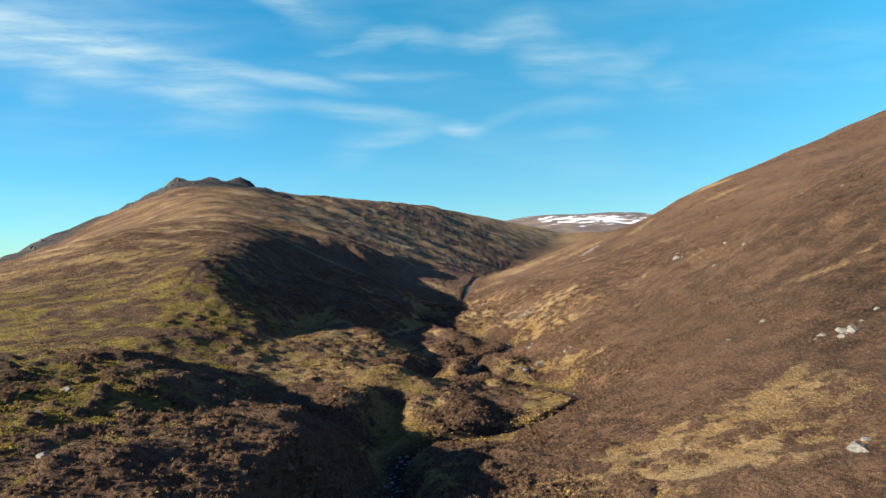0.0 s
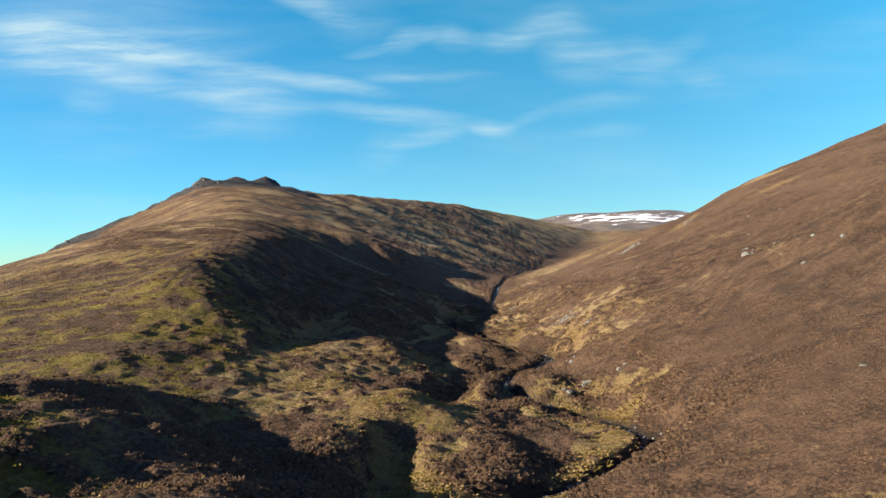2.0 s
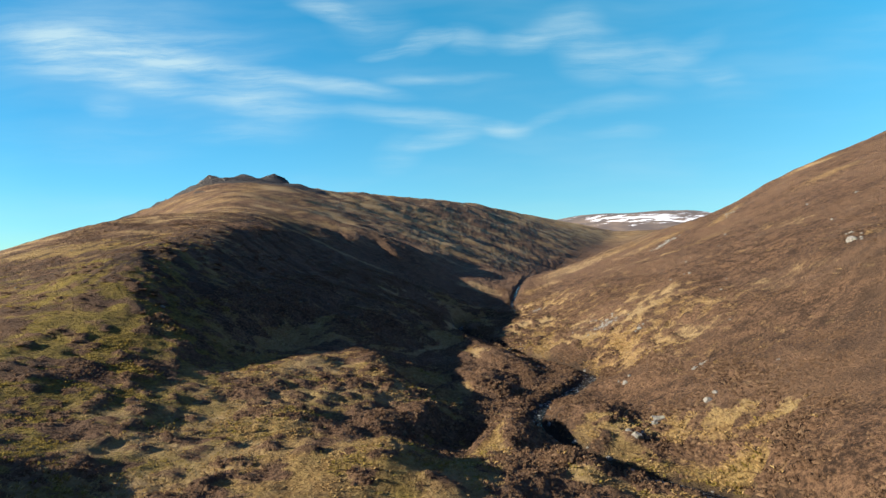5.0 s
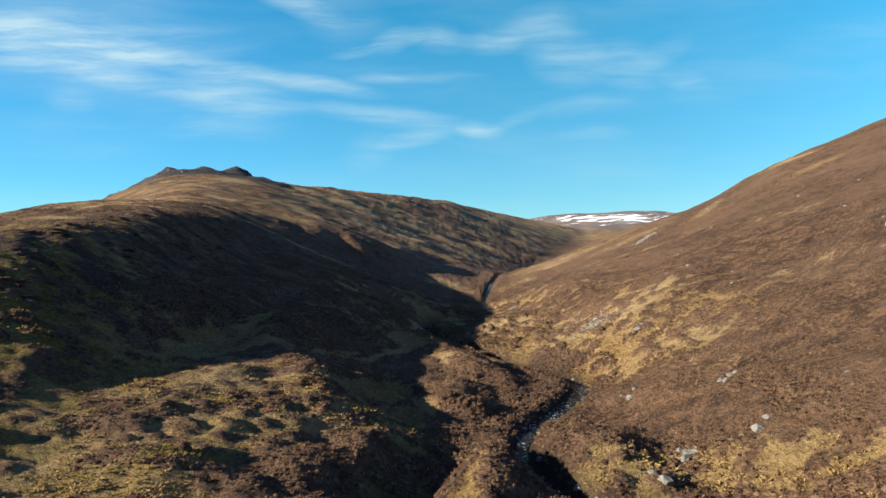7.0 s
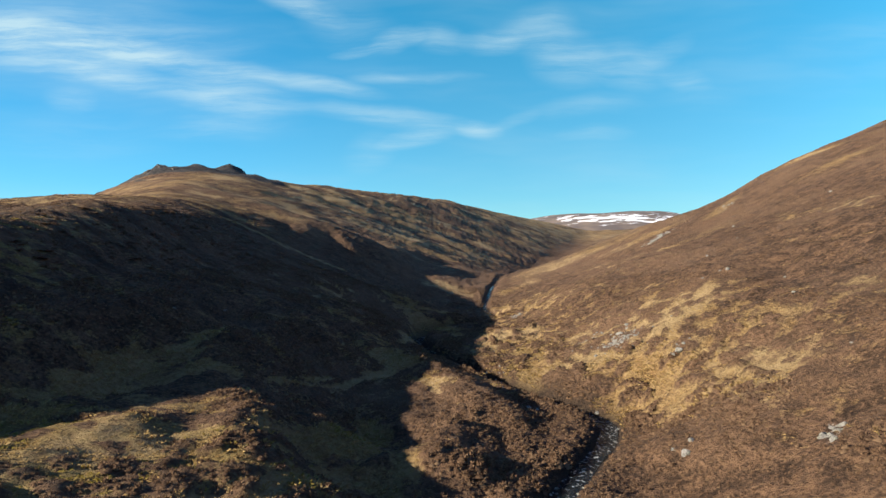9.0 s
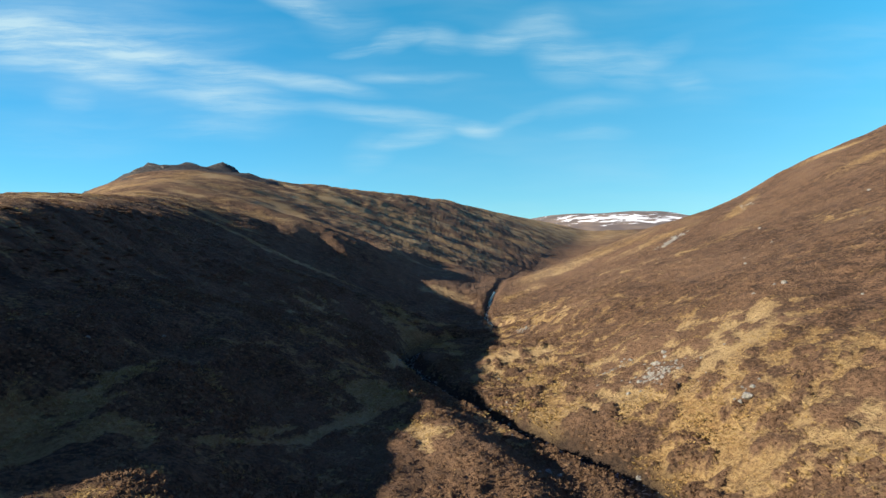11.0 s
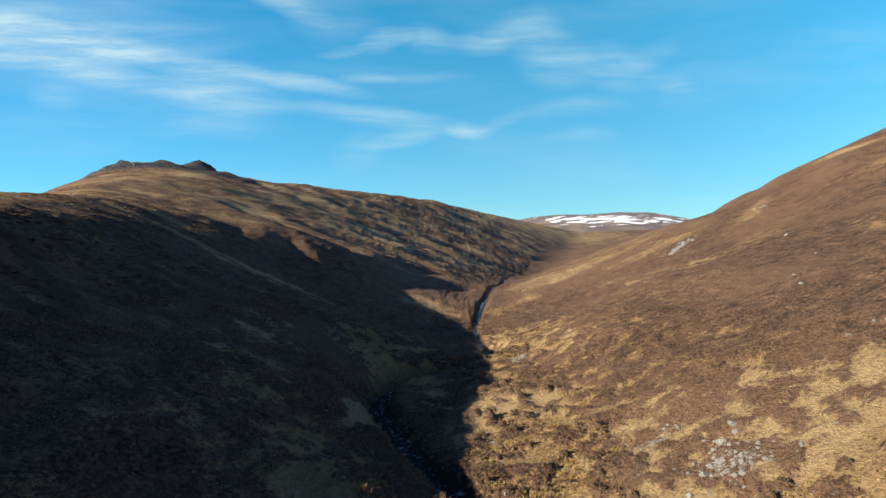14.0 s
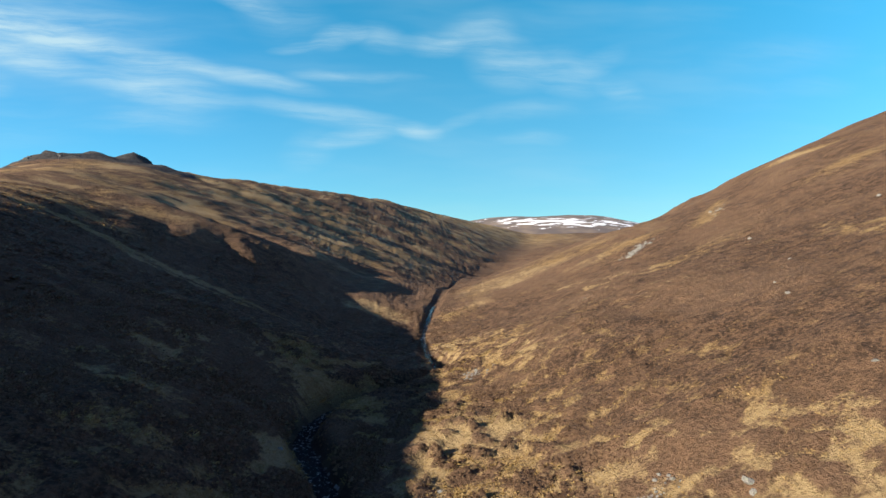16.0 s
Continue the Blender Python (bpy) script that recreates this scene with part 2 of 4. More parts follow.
LEFT_SLOPE = [0.25, 0.42, 0.39, 0.34, 0.35, 0.36, 0.39, 0.41, 0.54, 0.4, 0.45, 0.31, 0.35, 0.36, 0.2]
RIGHT_FOOT = [12.0, 10.69, 13.44, 6.66, 1.0, 1.01, 2.17, 2.55, 5.53, 4.05, 1.0, 2.22, 5.53, 14.1, 20.15]
RIGHT_SLOPE = [0.42, 0.33, 0.43, 0.59, 0.57, 0.56, 0.53, 0.41, 0.42, 0.36, 0.36, 0.4, 0.43, 0.12, 0.02]
CREST_X = [-39.86, -45.95, -62.4, -45.62, -53.01, -57.01, -47.71, -61.23, -98.8, -110.06, -107.28, -118.97, -217.4, -66.91, 103.16]
CREST_Z = [17.37, 16.38, 10.85, 9.72, 12.45, 17.89, 24.95, 27.29, 27.61, 37.3, 43.78, 64.91, 86.61, 113.77, 153.54]
CREST_FALL = [0.1, 0.05, 0.01, 0.11, 0.16, 0.14, 0.19, 0.24, 0.27, 0.32, 0.25, 0.32, 0.42, 0.18, 0.16]
BURN_X = [-12.0, -6.0, -3.6, -4.2, -1.0, 3.3, 11.3, 17.3, 18.3, 17.0, 10.0, 6.0, 5.0, 5.5, 9.9, 13.2, 14.6, 9.0, 2.4, -5.0, -7.3, -6.0, 3.6, 10.0, 8.4, 8.3, 15.0, 22.0, 34.0, 58.0, 118.0, 270.0]
BURN_Y = [-80.0, 20.0, 48.0, 55.0, 61.5, 63.6, 70.0, 76.0, 80.0, 84.8, 92.5, 99.4, 104.0, 108.5, 119.0, 126.0, 132.0, 143.5, 156.5, 177.0, 186.0, 194.0, 209.0, 219.5, 232.0, 257.0, 312.0, 360.0, 450.0, 560.0, 800.0, 1400.0]
BURN_Z = [-1.5, 0.9, 1.6, 1.8, 2.0, 2.1, 2.3, 2.5, 2.6, 2.7, 2.8, 2.9, 2.9, 3.0, 3.2, 3.3, 3.3, 3.5, 3.7, 4.2, 4.5, 4.8, 5.3, 5.6, 5.8, 6.1, 12.4, 14.6, 16.6, 21.0, 38.0, 75.0]
KNOLLS = [  # x, y, two radii, turn, height
    (-15.2, 42.6, 10.3, 17.7, 23.0, 4.2),
    (1.2, 119.0, 6.8, 4.3, -69.5, 4.2),
    (25.1, 209.1, 10.6, 20.1, 5.5, 3.7),
    (10.1, 40.2, 21.6, 18.9, 8.1, 2.5),
    (-4.7, 100.9, 2.5, 7.5, -26.3, 2.2),
    (2.1, 97.9, 2.5, 5.3, -12.1, 2.1),
    (1.6, 137.7, 3.5, 14.8, 22.4, 2.1),
    (3.2, 70.7, 3.3, 5.7, 2.5, 2.1),
    (44.8, 222.1, 22.2, 22.1, -0.0, 1.9),
    (30.4, 144.9, 9.6, 18.0, -16.0, 1.6),
    (23.0, 132.0, 3.6, 8.8, -2.1, 1.4),
    (-46.3, 140.5, 14.2, 12.7, -3.6, 1.2),
    (-6.4, 84.0, 2.7, 4.6, -1.1, 1.2),
    (12.0, 77.9, 9.0, 3.6, -1.6, 1.0),
]
KNOLLS_LOW = [  # x, y, two radii, turn, height
    (23.1, 66.0, 13.4, 14.1, -0.3, 1.0),
    (48.8, 165.3, 21.4, 22.1, -0.1, 1.0),
    (18.9, 117.4, 5.2, 6.2, 0.4, 1.0),
    (7.5, 88.6, 3.1, 3.3, -0.3, 1.0),
    (-2.6, 168.4, 22.1, 21.8, 0.0, 1.0),
    (4.8, 114.3, 5.7, 6.5, -0.0, 0.9),
    (-16.9, 91.2, 3.5, 2.8, -0.6, 0.8),
    (-19.5, 158.2, 13.2, 13.5, 0.3, 0.8),
    (-12.2, 107.7, 3.5, 9.5, -1.1, 0.5),
    (21.7, 222.7, 21.9, 21.8, -0.0, 0.4),
    (14.5, 46.9, 21.7, 21.4, 0.1, 0.2),
]
HOLLOWS = [  # x, y, two radii, turn, height
    (-16.7, 102.1, 19.7, 10.7, 0.8, -1.4),
    (15.8, 108.9, 6.3, 6.9, 3.7, -1.4),
    (-27.7, 117.8, 4.5, 16.6, 1.5, -3.4),
    (-6.4, 123.9, 3.5, 5.5, 2.1, -0.9),
    (-6.3, 67.7, 2.5, 10.3, -5.5, -2.2),
    (32.0, 113.3, 9.0, 13.6, 6.3, -1.7),
    (-25.5, 83.9, 10.5, 18.1, 25.0, -2.4),
    (4.7, 118.2, 12.7, 4.2, -24.2, -2.9),
    (14.7, 84.9, 4.7, 9.1, 2.3, -3.2),
    (-19.1, 45.2, 5.4, 9.0, 4.9, -2.4),
]
HOLLOWS_LOW = [  # x, y, two radii, turn, height
    (-12.6, 76.5, 9.0, 3.6, -1.6, -1.4),
    (-17.9, 114.0, 3.1, 4.1, 0.7, -1.1),
    (-5.2, 145.1, 9.5, 4.6, -4.9, -1.3),
    (-26.0, 141.4, 3.0, 8.6, -2.3, -1.3),
    (-0.3, 105.1, 2.6, 3.8, 1.7, -1.0),
    (17.6, 92.2, 9.2, 3.3, 3.6, -0.7),
    (48.0, 80.5, 8.9, 9.1, -0.0, -1.2),
    (15.3, 129.4, 4.0, 9.2, -5.0, -0.7),
]
CRAGS = [  # x, y, two radii, turn, height
    (-251.3, 572.2, 60.5, 56.9, -16.1, 23.4),
    (-255.5, 586.0, 11.5, 12.0, 0.0, 12.0),
    (-227.0, 591.0, 6.5, 12.0, 0.0, 5.0),
    (-195.5, 595.3, 11.5, 11.0, -6.1, 12.4),
    (-258.0, 510.0, 20.0, 18.0, 0.0, -3.2),
    (-222.0, 546.0, 22.0, 11.0, 0.0, -2.6),
    (-236.0, 471.0, 18.0, 16.0, 0.0, -2.4),
    (-330.0, 560.0, 60.0, 20.0, 20.0, 4.0),
    (-292.0, 440.0, 13.0, 42.0, 0.0, 3.2),
    (-222.0, 592.0, 22.0, 11.0, 0.0, 2.6),
]
SHOULDERS = [  # x, y, two radii, turn, height
    (145.0, 309.8, 73.6, 66.7, -0.9, 5.4),
    (260.8, 378.8, 103.4, 59.2, 4.5, 4.6),
    (149.5, 471.8, 23.4, 161.6, -17.1, -6.8),
    (167.6, 253.0, 80.3, 82.5, 0.0, 1.8),
]

RISES = [  # x, y, two radii, turn, height: swells of the lower glen
    (-34.2, 63.5, 5.7, 13.9, -1.9, 1.1),
    (-8.6, 73.7, 10.9, 7.6, 18, 0.5),
    (1.1, 86.2, 4.4, 5.3, -13.3, 0.5),
    (-11.3, 100, 12.5, 5.7, 59.2, 0.4),
    (10.3, 104, 7.3, 8.8, 33.8, 1.5),
    (-7.6, 105.8, 5.1, 3.1, 85.3, 0.7),
    (-13, 111.6, 5.9, 5.4, 81.1, 1),
    (30.1, 118.6, 4.4, 9.2, 70.2, 1.2),
    (-7.5, 121.2, 4.1, 3.6, 66.8, 1.6),
    (31.4, 128.1, 5.7, 12.8, 16.3, 1),
    (-18.4, 129, 11, 7.5, -28.5, 1.2),
    (49.3, 131.5, 6.3, 3.4, 18, 1.6),
]
RISES_UPPER = [  # the same further up
    (31.7, 163.6, 12.3, 5.1, 2.4, 0.9),
    (-15.2, 174.8, 8.6, 10.8, -28.1, 2),
    (-22.9, 175.8, 14.4, 11.3, -85.1, 1.4),
    (7.9, 178.4, 10.2, 4.8, 82.7, 0.7),
    (-9.6, 210.5, 20.7, 32.4, -43.3, 1.2),
    (-16.8, 273.4, 18.9, 14.4, 57.9, 1.2),
    (0.2, 288.3, 16.3, 11.5, 34.8, 1.1),
    (0.2, 288.4, 13.9, 6.7, -16.2, 0.3),
    (-55, 292.2, 4.8, 9.4, 15.4, 1.1),
    (-39.5, 293.5, 6.4, 3.3, -41.8, 1.6),
    (-64.5, 294.8, 22.6, 27.2, 12.3, 1.1),
]
DIPS = [  # x, y, two radii, turn, height: dips of the lower glen
    (-12.6, 35.9, 5, 3.4, 82.8, -0.9),
    (20.6, 53.3, 17.1, 18.1, 24.3, -0.4),
    (-12.3, 57.6, 7.6, 11, -6.3, -1.2),
    (-26.1, 66.2, 5.9, 3.1, 58.6, -1.2),
    (-20.4, 67.6, 7.7, 6.7, -74.6, -1.5),
    (6.3, 76, 5.7, 11.3, 6.3, -0.7),
    (-44.8, 76, 5.6, 12.2, -77.3, -1.1),
    (-18.4, 86.2, 8.4, 8.1, 27.6, -0.8),
    (-46.4, 94, 17.4, 10.6, -78.8, -1),
    (-3.4, 96.1, 4.9, 4.2, 39.4, -0.8),
    (-0.5, 98.4, 5.6, 5.1, 39.6, -0.5),
    (27.1, 99.2, 19.1, 20.7, 56.7, -1.5),
    (15.5, 99.2, 6.4, 2.9, -85.2, -1.1),
    (-3.6, 99.2, 4.3, 3.4, -63.7, -0.8),
    (-2.8, 102.7, 5, 2.7, -85.5, -1.4),
    (-45, 103.2, 7.4, 11.6, 47.1, -1.1),
    (47, 106.7, 4.4, 5.3, 14, -1.9),
    (-6.5, 111.7, 4.9, 2.9, -33.9, -1.1),
    (-16.2, 111.8, 6.4, 2.6, -74.5, -0.7),
]
DIPS_UPPER = [  # the same further up
    (-22.1, 112.6, 4.4, 2.5, 62.2, -1.2),
    (2.5, 114, 5.8, 4.2, -80.6, -2.1),
    (-34.7, 114.2, 9.5, 5, -75.5, -1.6),
    (20.4, 118.1, 7.4, 4.3, -72, -0.9),
    (10.5, 123.2, 15.9, 30.8, -51.1, -0.8),
    (-88.6, 127.8, 5.7, 5, -8.4, -2.5),
    (-83.3, 130.3, 23.7, 43.2, 40.3, -1.8),
    (23.2, 132.4, 4.8, 4.3, 74.6, -0.8),
    (-45.1, 137.4, 15.1, 11.3, -34.2, -1.8),
    (-46, 142, 22.1, 40.8, -27.8, -0.9),
    (-72.9, 142.6, 16, 22.1, 0.4, -0.6),
    (39.5, 148.8, 6.3, 10.5, 61, -0.4),
    (42.7, 150, 14, 7.2, 33.2, -1),
    (-13.9, 151.5, 5.1, 2.4, -39.7, -0.7),
    (15.1, 160.1, 13.6, 9.4, -83.2, -0.9),
    (-4.1, 166.7, 6.9, 8.3, -36.8, -0.8),
    (-92, 200.6, 5.3, 4, 59.8, -1.1),
    (28.7, 210, 15.1, 9.3, -22.4, -1),
    (26.3, 218, 8.8, 19.2, -19.8, -1.5),
]
BROWS = [  # x, y, two radii, turn, height: brows of the high slopes
    (194, 443.8, 82.2, 102.3, -46.1, -2),
    (216.4, 531.2, 86.1, 60.3, -55.6, -1.1),
    (313.3, 520.2, 67.8, 164.5, 74.3, -1.1),
    (63.5, 358.4, 86, 47, -25.4, -0.8),
    (210.1, 495.7, 76.9, 130.5, -66.1, -1.6),
]


def along(ys, vs, y):
    """A smooth line through the stations that never overshoots them."""
    ys, vs = np.array(ys), np.array(vs)
    y = np.clip(y, ys[0], ys[-1])
    h = np.diff(ys)
    d = np.diff(vs) / h
    m = np.concatenate([d[:1], np.zeros(len(d) - 1), d[-1:]])
    for k in range(1, len(d)):
        if d[k - 1] * d[k] > 0:
            a, b = 2 * h[k] + h[k - 1], h[k] + 2 * h[k - 1]
            m[k] = (a + b) / (a / d[k - 1] + b / d[k])
    i = np.clip(np.searchsorted(ys, y) - 1, 0, len(ys) - 2)
    t = (y - ys[i]) / h[i]
    return (1 + 2 * t) * (1 - t) ** 2 * vs[i] + t * (1 - t) ** 2 * h[i] * m[i] + t * t * (3 - 2 * t) * vs[i + 1] + t * t * (t - 1) * h[i] * m[i + 1]


def soft(d, k):
    return 0.5 * (d + np.sqrt(d * d + k * k))


def soft_min(a, b, k):
    return 0.5 * (a + b - np.sqrt((a - b) ** 2 + k * k))


def lattice(x, y, seed):
    """Smooth noise from -1 to 1 with a grain of one."""
    xi, yi = np.floor(x), np.floor(y)
    fx, fy = x - xi, y - yi
    fx, fy = fx * fx * fx * (fx * (fx * 6 - 15) + 10), fy * fy * fy * (fy * (fy * 6 - 15) + 10)

    def corner(a, b):
        v = np.sin(a * 127.1 + b * 311.7 + seed * 74.7) * 43758.5453
        return 2 * (v - np.floor(v)) - 1

    lo = corner(xi, yi) * (1 - fx) + corner(xi + 1, yi) * fx
    hi = corner(xi, yi + 1) * (1 - fx) + corner(xi + 1, yi + 1) * fx
    return lo * (1 - fy) + hi * fy


def rough(x, y, grain, seed, octaves=3):
    v, a = 0.0, 1.0
    for o in range(octaves):
        v = v + a * lattice(x / grain, y / grain, seed + o)
        a, grain = a * 0.5, grain * 0.47
    return v


def mounds(x, y, rows):
    v = 0.0
    for cx, cy, rx, ry, turn, high in rows:
        c, s = math.cos(radians(turn)), math.sin(radians(turn))
        a, b = ((x - cx) * c + (y - cy) * s) / rx, (-(x - cx) * s + (y - cy) * c) / ry
        v = v + high * np.exp(-((a * a + b * b) ** 1.3))
    return v


# added swells and hollows; the first six are shaped to cast the left hill's shadow
SPURS = [(-38.2, 360.9, 46.4, 10.6, -43.2, 2.5), (-14.2, 335.7, 11.1, 58.5, -3.7, -2.9), (-12.6, 132.9, 7.0, 14.4, 14.9, -3.2), (-52.8, 151.2, 9.0, 61.1, 7.7, 3.3), (-65.4, 314.1, 68.5, 14.0, -11.8, 4.8), (0.0, 327.6, 40.9, 70.0, -53.8, 3.4), (5.0, 111, 3.5, 6, -20, -1.5), (-22.0, 125.5, 5.5, 10, 0, -2.6), (-17.9, 114, 3.1, 4.1, 0, 0.9), (140, 545, 50, 80, -12, -7.0), (4.5, 71.5, 4.0, 5.0, 0, -1.1), (7.5, 68.0, 2.5, 2.5, 0, -0.5)]
BURN_HALF = ([-80, 85, 105, 135, 190, 215, 245, 440], [0.5, 0.55, 0.65, 0.9, 1.15, 0.8, 0.6, 0.3])   # half its width along the glen
BURN_STEPS = np.concatenate([np.linspace(-80, 45, 16), np.arange(46, 240, 1.5), np.arange(242, 420, 6), np.arange(430, 1400, 40)])
BURN_LINE = np.stack([along(BURN_Y, BURN_X, BURN_STEPS), BURN_STEPS], 1)


def burn(x, y):
    """How far a place lies from the middle of the burn, and the water's level there."""
    near = np.full(np.shape(x), 900.0)
    sel = np.abs(x - along(BURN_Y, BURN_X, y)) < 45.0
    px, py = x[sel], y[sel]
    best = np.full(px.shape, 1e6)
    for (ax, ay), (bx, by) in zip(BURN_LINE[:-1], BURN_LINE[1:]):
        m = np.abs(py - ay) < 46.0
        t = np.clip(((px[m] - ax) * (bx - ax) + (py[m] - ay) * (by - ay)) / ((bx - ax) ** 2 + (by - ay) ** 2), 0, 1)
        best[m] = np.minimum(best[m], (px[m] - ax - t * (bx - ax)) ** 2 + (py[m] - ay - t * (by - ay)) ** 2)
    near[sel] = np.minimum(np.sqrt(best), 900.0)
    return near, along(BURN_Y, BURN_Z, y)


def land(x, y):
    """The height of the ground, without its heather."""
    axis, floor, lf, ls, rf, rs, cx, cz, cf = [along(GLEN_Y, v, y) for v in (AXIS_X, FLOOR_Z, LEFT_FOOT, LEFT_SLOPE, RIGHT_FOOT, RIGHT_SLOPE, CREST_X, CREST_Z, CREST_FALL)]
    d = x - axis
    flank = floor + ls * soft(-d - lf, 6.0)
    top = cz - cf * soft(cx - x, 20.0) + 0.03 * soft(x - cx, 20.0)
    h = soft_min(flank, top, 4.0 + 0.05 * cz) + rs * soft(d - rf, 6.0)
    h = h + mounds(x, y, KNOLLS + KNOLLS_LOW + HOLLOWS + HOLLOWS_LOW + CRAGS + SHOULDERS + SPURS + RISES + RISES_UPPER + DIPS + DIPS_UPPER + BROWS)
    h = h + 0.035 * soft(y - 1300.0, 200.0)
    h = np.clip(h, -60.0, 330.0)
    away = np.hypot(x, y - 60.0)
    h = h + np.clip((away - 160.0) / 300.0, 0, 1) * ((1.5 + 0.2 * np.clip((y - 330.0) / 80.0, 0, 1) * np.clip((20.0 - x) / 60.0, 0, 1)) * rough(x * 0.55 + y * 0.3, y - x * 0.2, 38.0, 11) + (0.7 + 0.5 * np.clip((y - 330.0) / 80.0, 0, 1) * np.clip((40.0 - x) / 60.0, 0, 1)) * rough(x * 0.5, y, 13.0, 12))
    off, level = burn(x, y)
    banks = np.maximum(h, level + 0.35 + 0.03 * off)
    cut = np.clip((460.0 - y) / 60.0, 0, 1)
    h = h + (banks - h) * np.clip(1 - off / 14.0, 0, 1) * cut
    bed = soft_min(h, level - 0.25 + 1.5 * soft(off - 0.8 * along(*BURN_HALF, y) - 0.05, 0.4), 0.5)
    bed = np.maximum(bed, h - 0.5 - 5.5 * np.clip((236.0 - y) / 36.0, 0, 1))
    return h + (bed - h) * cut


def land_rough(x, y):
    off = burn(x, y)[0]
    keep = np.clip((off - 1.5) / 3.0, 0, 1)
    fine = np.clip(1.4 - np.hypot(x, y - 100.0) / 300.0, 0, 1)
    crag = mounds(x, y, CRAG_FACES)
    return land(x, y) + keep * (0.22 * rough(x, y, 7.0, 21) + fine * 0.16 * rough(x, y, 1.9, 31, 2)) + np.clip(crag, 0, 1) * 2.6 * rough(x, y, 10.0, 41, 4)


CRAG_FACES = [(-277, 475, 17, 75, -8, 1.0), (-288, 425, 14, 30, 10, 1.0), (-250, 586, 34, 16, 0, 1.2), (-200, 596, 26, 12, -6, 1.2), (-226, 584, 20, 14, 0, 1.0), (-221, 535, 11, 7, 0, 1.0), (-203, 452, 6, 5, 0, 0.9), (-243, 520, 14, 10, 0, 0.7), (-265, 550, 22, 34, 0, 0.9), (-228, 576, 62, 26, 0, 0.9), (-176, 590, 24, 12, -10, 0.8), (-215, 548, 58, 30, -12, 1.0), (-155, 538, 24, 16, -25, 0.9), (-291, 440, 12, 52, 0, 1.2), (-262, 500, 16, 30, -15, 0.8)]

# ---- plant cover ----
# strips of dry grass among the heather: two ends, half width, strength
MEADOW = [
    (-5.3, 68.4, -4.5, 52.6, 3, 1),
    (-2.5, 62.6, 4.2, 60.8, 2.2, 1),
    (5.5, 62.6, 11.6, 71.8, 1.6, 1),
    (11.7, 72.4, 15.1, 81.6, 2.2, 1),
    (10.1, 94.2, 17.2, 86.4, 2, 0.8),
    (1.4, 97.1, -1.7, 74.8, 1.6, 0.5),
    (-1.9, 69.2, 0.5, 72.5, 1.3, 0.8),
    (-4.8, 78.2, 0.5, 93.5, 1.1, 0.7),
    (6.1, 87.6, 15.0, 84.4, 1, 0.9),
    (10.5, 95.6, 18.0, 87.9, 2.2, 0.8),
    (11.0, 75.1, 14.5, 75.6, 2.4, 0.9),
    (20.9, 95.7, 23.2, 91.8, 1.2, 0.5),
    (0.7, 47.5, -0.9, 43.1, 2, 0.7),
    (7.8, 97.7, 14.5, 98.5, 1.5, 0.6),
    (9.8, 100.1, 14.1, 99.5, 1.2, 0.7),
    (16.4, 98.6, 23.4, 92.4, 2, 0.5),
]
FIELD = [
    (14.3, 47.8, 25.1, 49.9, 3.2, 0.75),
    (25.1, 49.9, 32.4, 53.6, 3, 0.8),
    (15.8, 41.4, 25.4, 43.5, 3.5, 0.55),
    (6.9, 42.9, 12.9, 44.6, 2, 0.5),
    (28.3, 49.9, 31.0, 49.0, 3, 0.6),
    (44.7, 75.7, 52.1, 71.5, 1.4, 0.6),
    (39.1, 81.8, 42.4, 74.3, 1.2, 0.4),
    (48.0, 113.5, 75.1, 214.8, 1.5, 0.25),
]
BENCH = [
    (-21.6, 76.9, -14.0, 82.6, 1.6, 0.75),
    (-14.6, 86.1, -8.1, 105.0, 1.2, 0.6),
    (-11.9, 66.7, -7.6, 72.6, 1, 0.7),
    (-24.5, 100.3, -13.5, 109.1, 1.3, 0.45),
    (-22.3, 68.2, -21.1, 78.9, 1.2, 0.6),
    (-21.1, 80.1, -13.7, 89.2, 2, 0.8),
    (-13.7, 65.7, -9.7, 67.9, 0.9, 0.6),
    (-26.3, 95.8, -24.4, 101.8, 1.5, 0.6),
    (-24.8, 102.5, -19.3, 109.1, 1.4, 0.7),
    (-19.7, 110.0, -16.0, 124.6, 0.9, 0.5),
    (-15.9, 89.1, -12.5, 95.0, 1.8, 0.7),
    (-12.6, 95.4, -9.6, 100.5, 1.2, 0.7),
    (-17.4, 86.7, -13.5, 89.0, 1.6, 0.5),
    (-4.1, 123.5, -1.8, 112.0, 1.3, 0.9),
    (1.6, 108.6, 3.5, 104.1, 1.2, 0.7),
    (-3.2, 142.9, 0.7, 132.1, 1.8, 0.7),
]
BANK = [
    (6.7, 149.1, 15.2, 136.5, 1.3, 0.8),
    (17.6, 134.6, 21.4, 126.6, 2, 0.75),
    (21.7, 127.3, 25.6, 123.0, 2, 0.7),
    (16.7, 134.7, 19.6, 130.0, 2.6, 0.7),
    (19.8, 128.9, 26.0, 123.5, 1.8, 0.8),
    (24.9, 145.6, 33.7, 147.6, 1.6, 0.55),
    (11.1, 242.8, 19.2, 210.1, 5, 0.55),
    (26.4, 150.3, 35.0, 152.0, 2, 0.8),
    (19.0, 138.3, 21.4, 139.4, 1.6, 0.6),
    (20.1, 136.2, 21.6, 137.8, 1.5, 0.6),
    (28.7, 143.4, 31.4, 142.6, 1, 0.4),
    (33.0, 178.6, 31.4, 169.6, 2, 0.4),
    (11.0, 245.0, 17.9, 203.4, 3.5, 0.7),
    (13.2, 221.2, 21.2, 212.7, 2.6, 0.8),
    (44.3, 256.2, 58.9, 240.8, 2, 0.8),
    (53.2, 297.1, 83.8, 303.4, 3, 0.6),
]
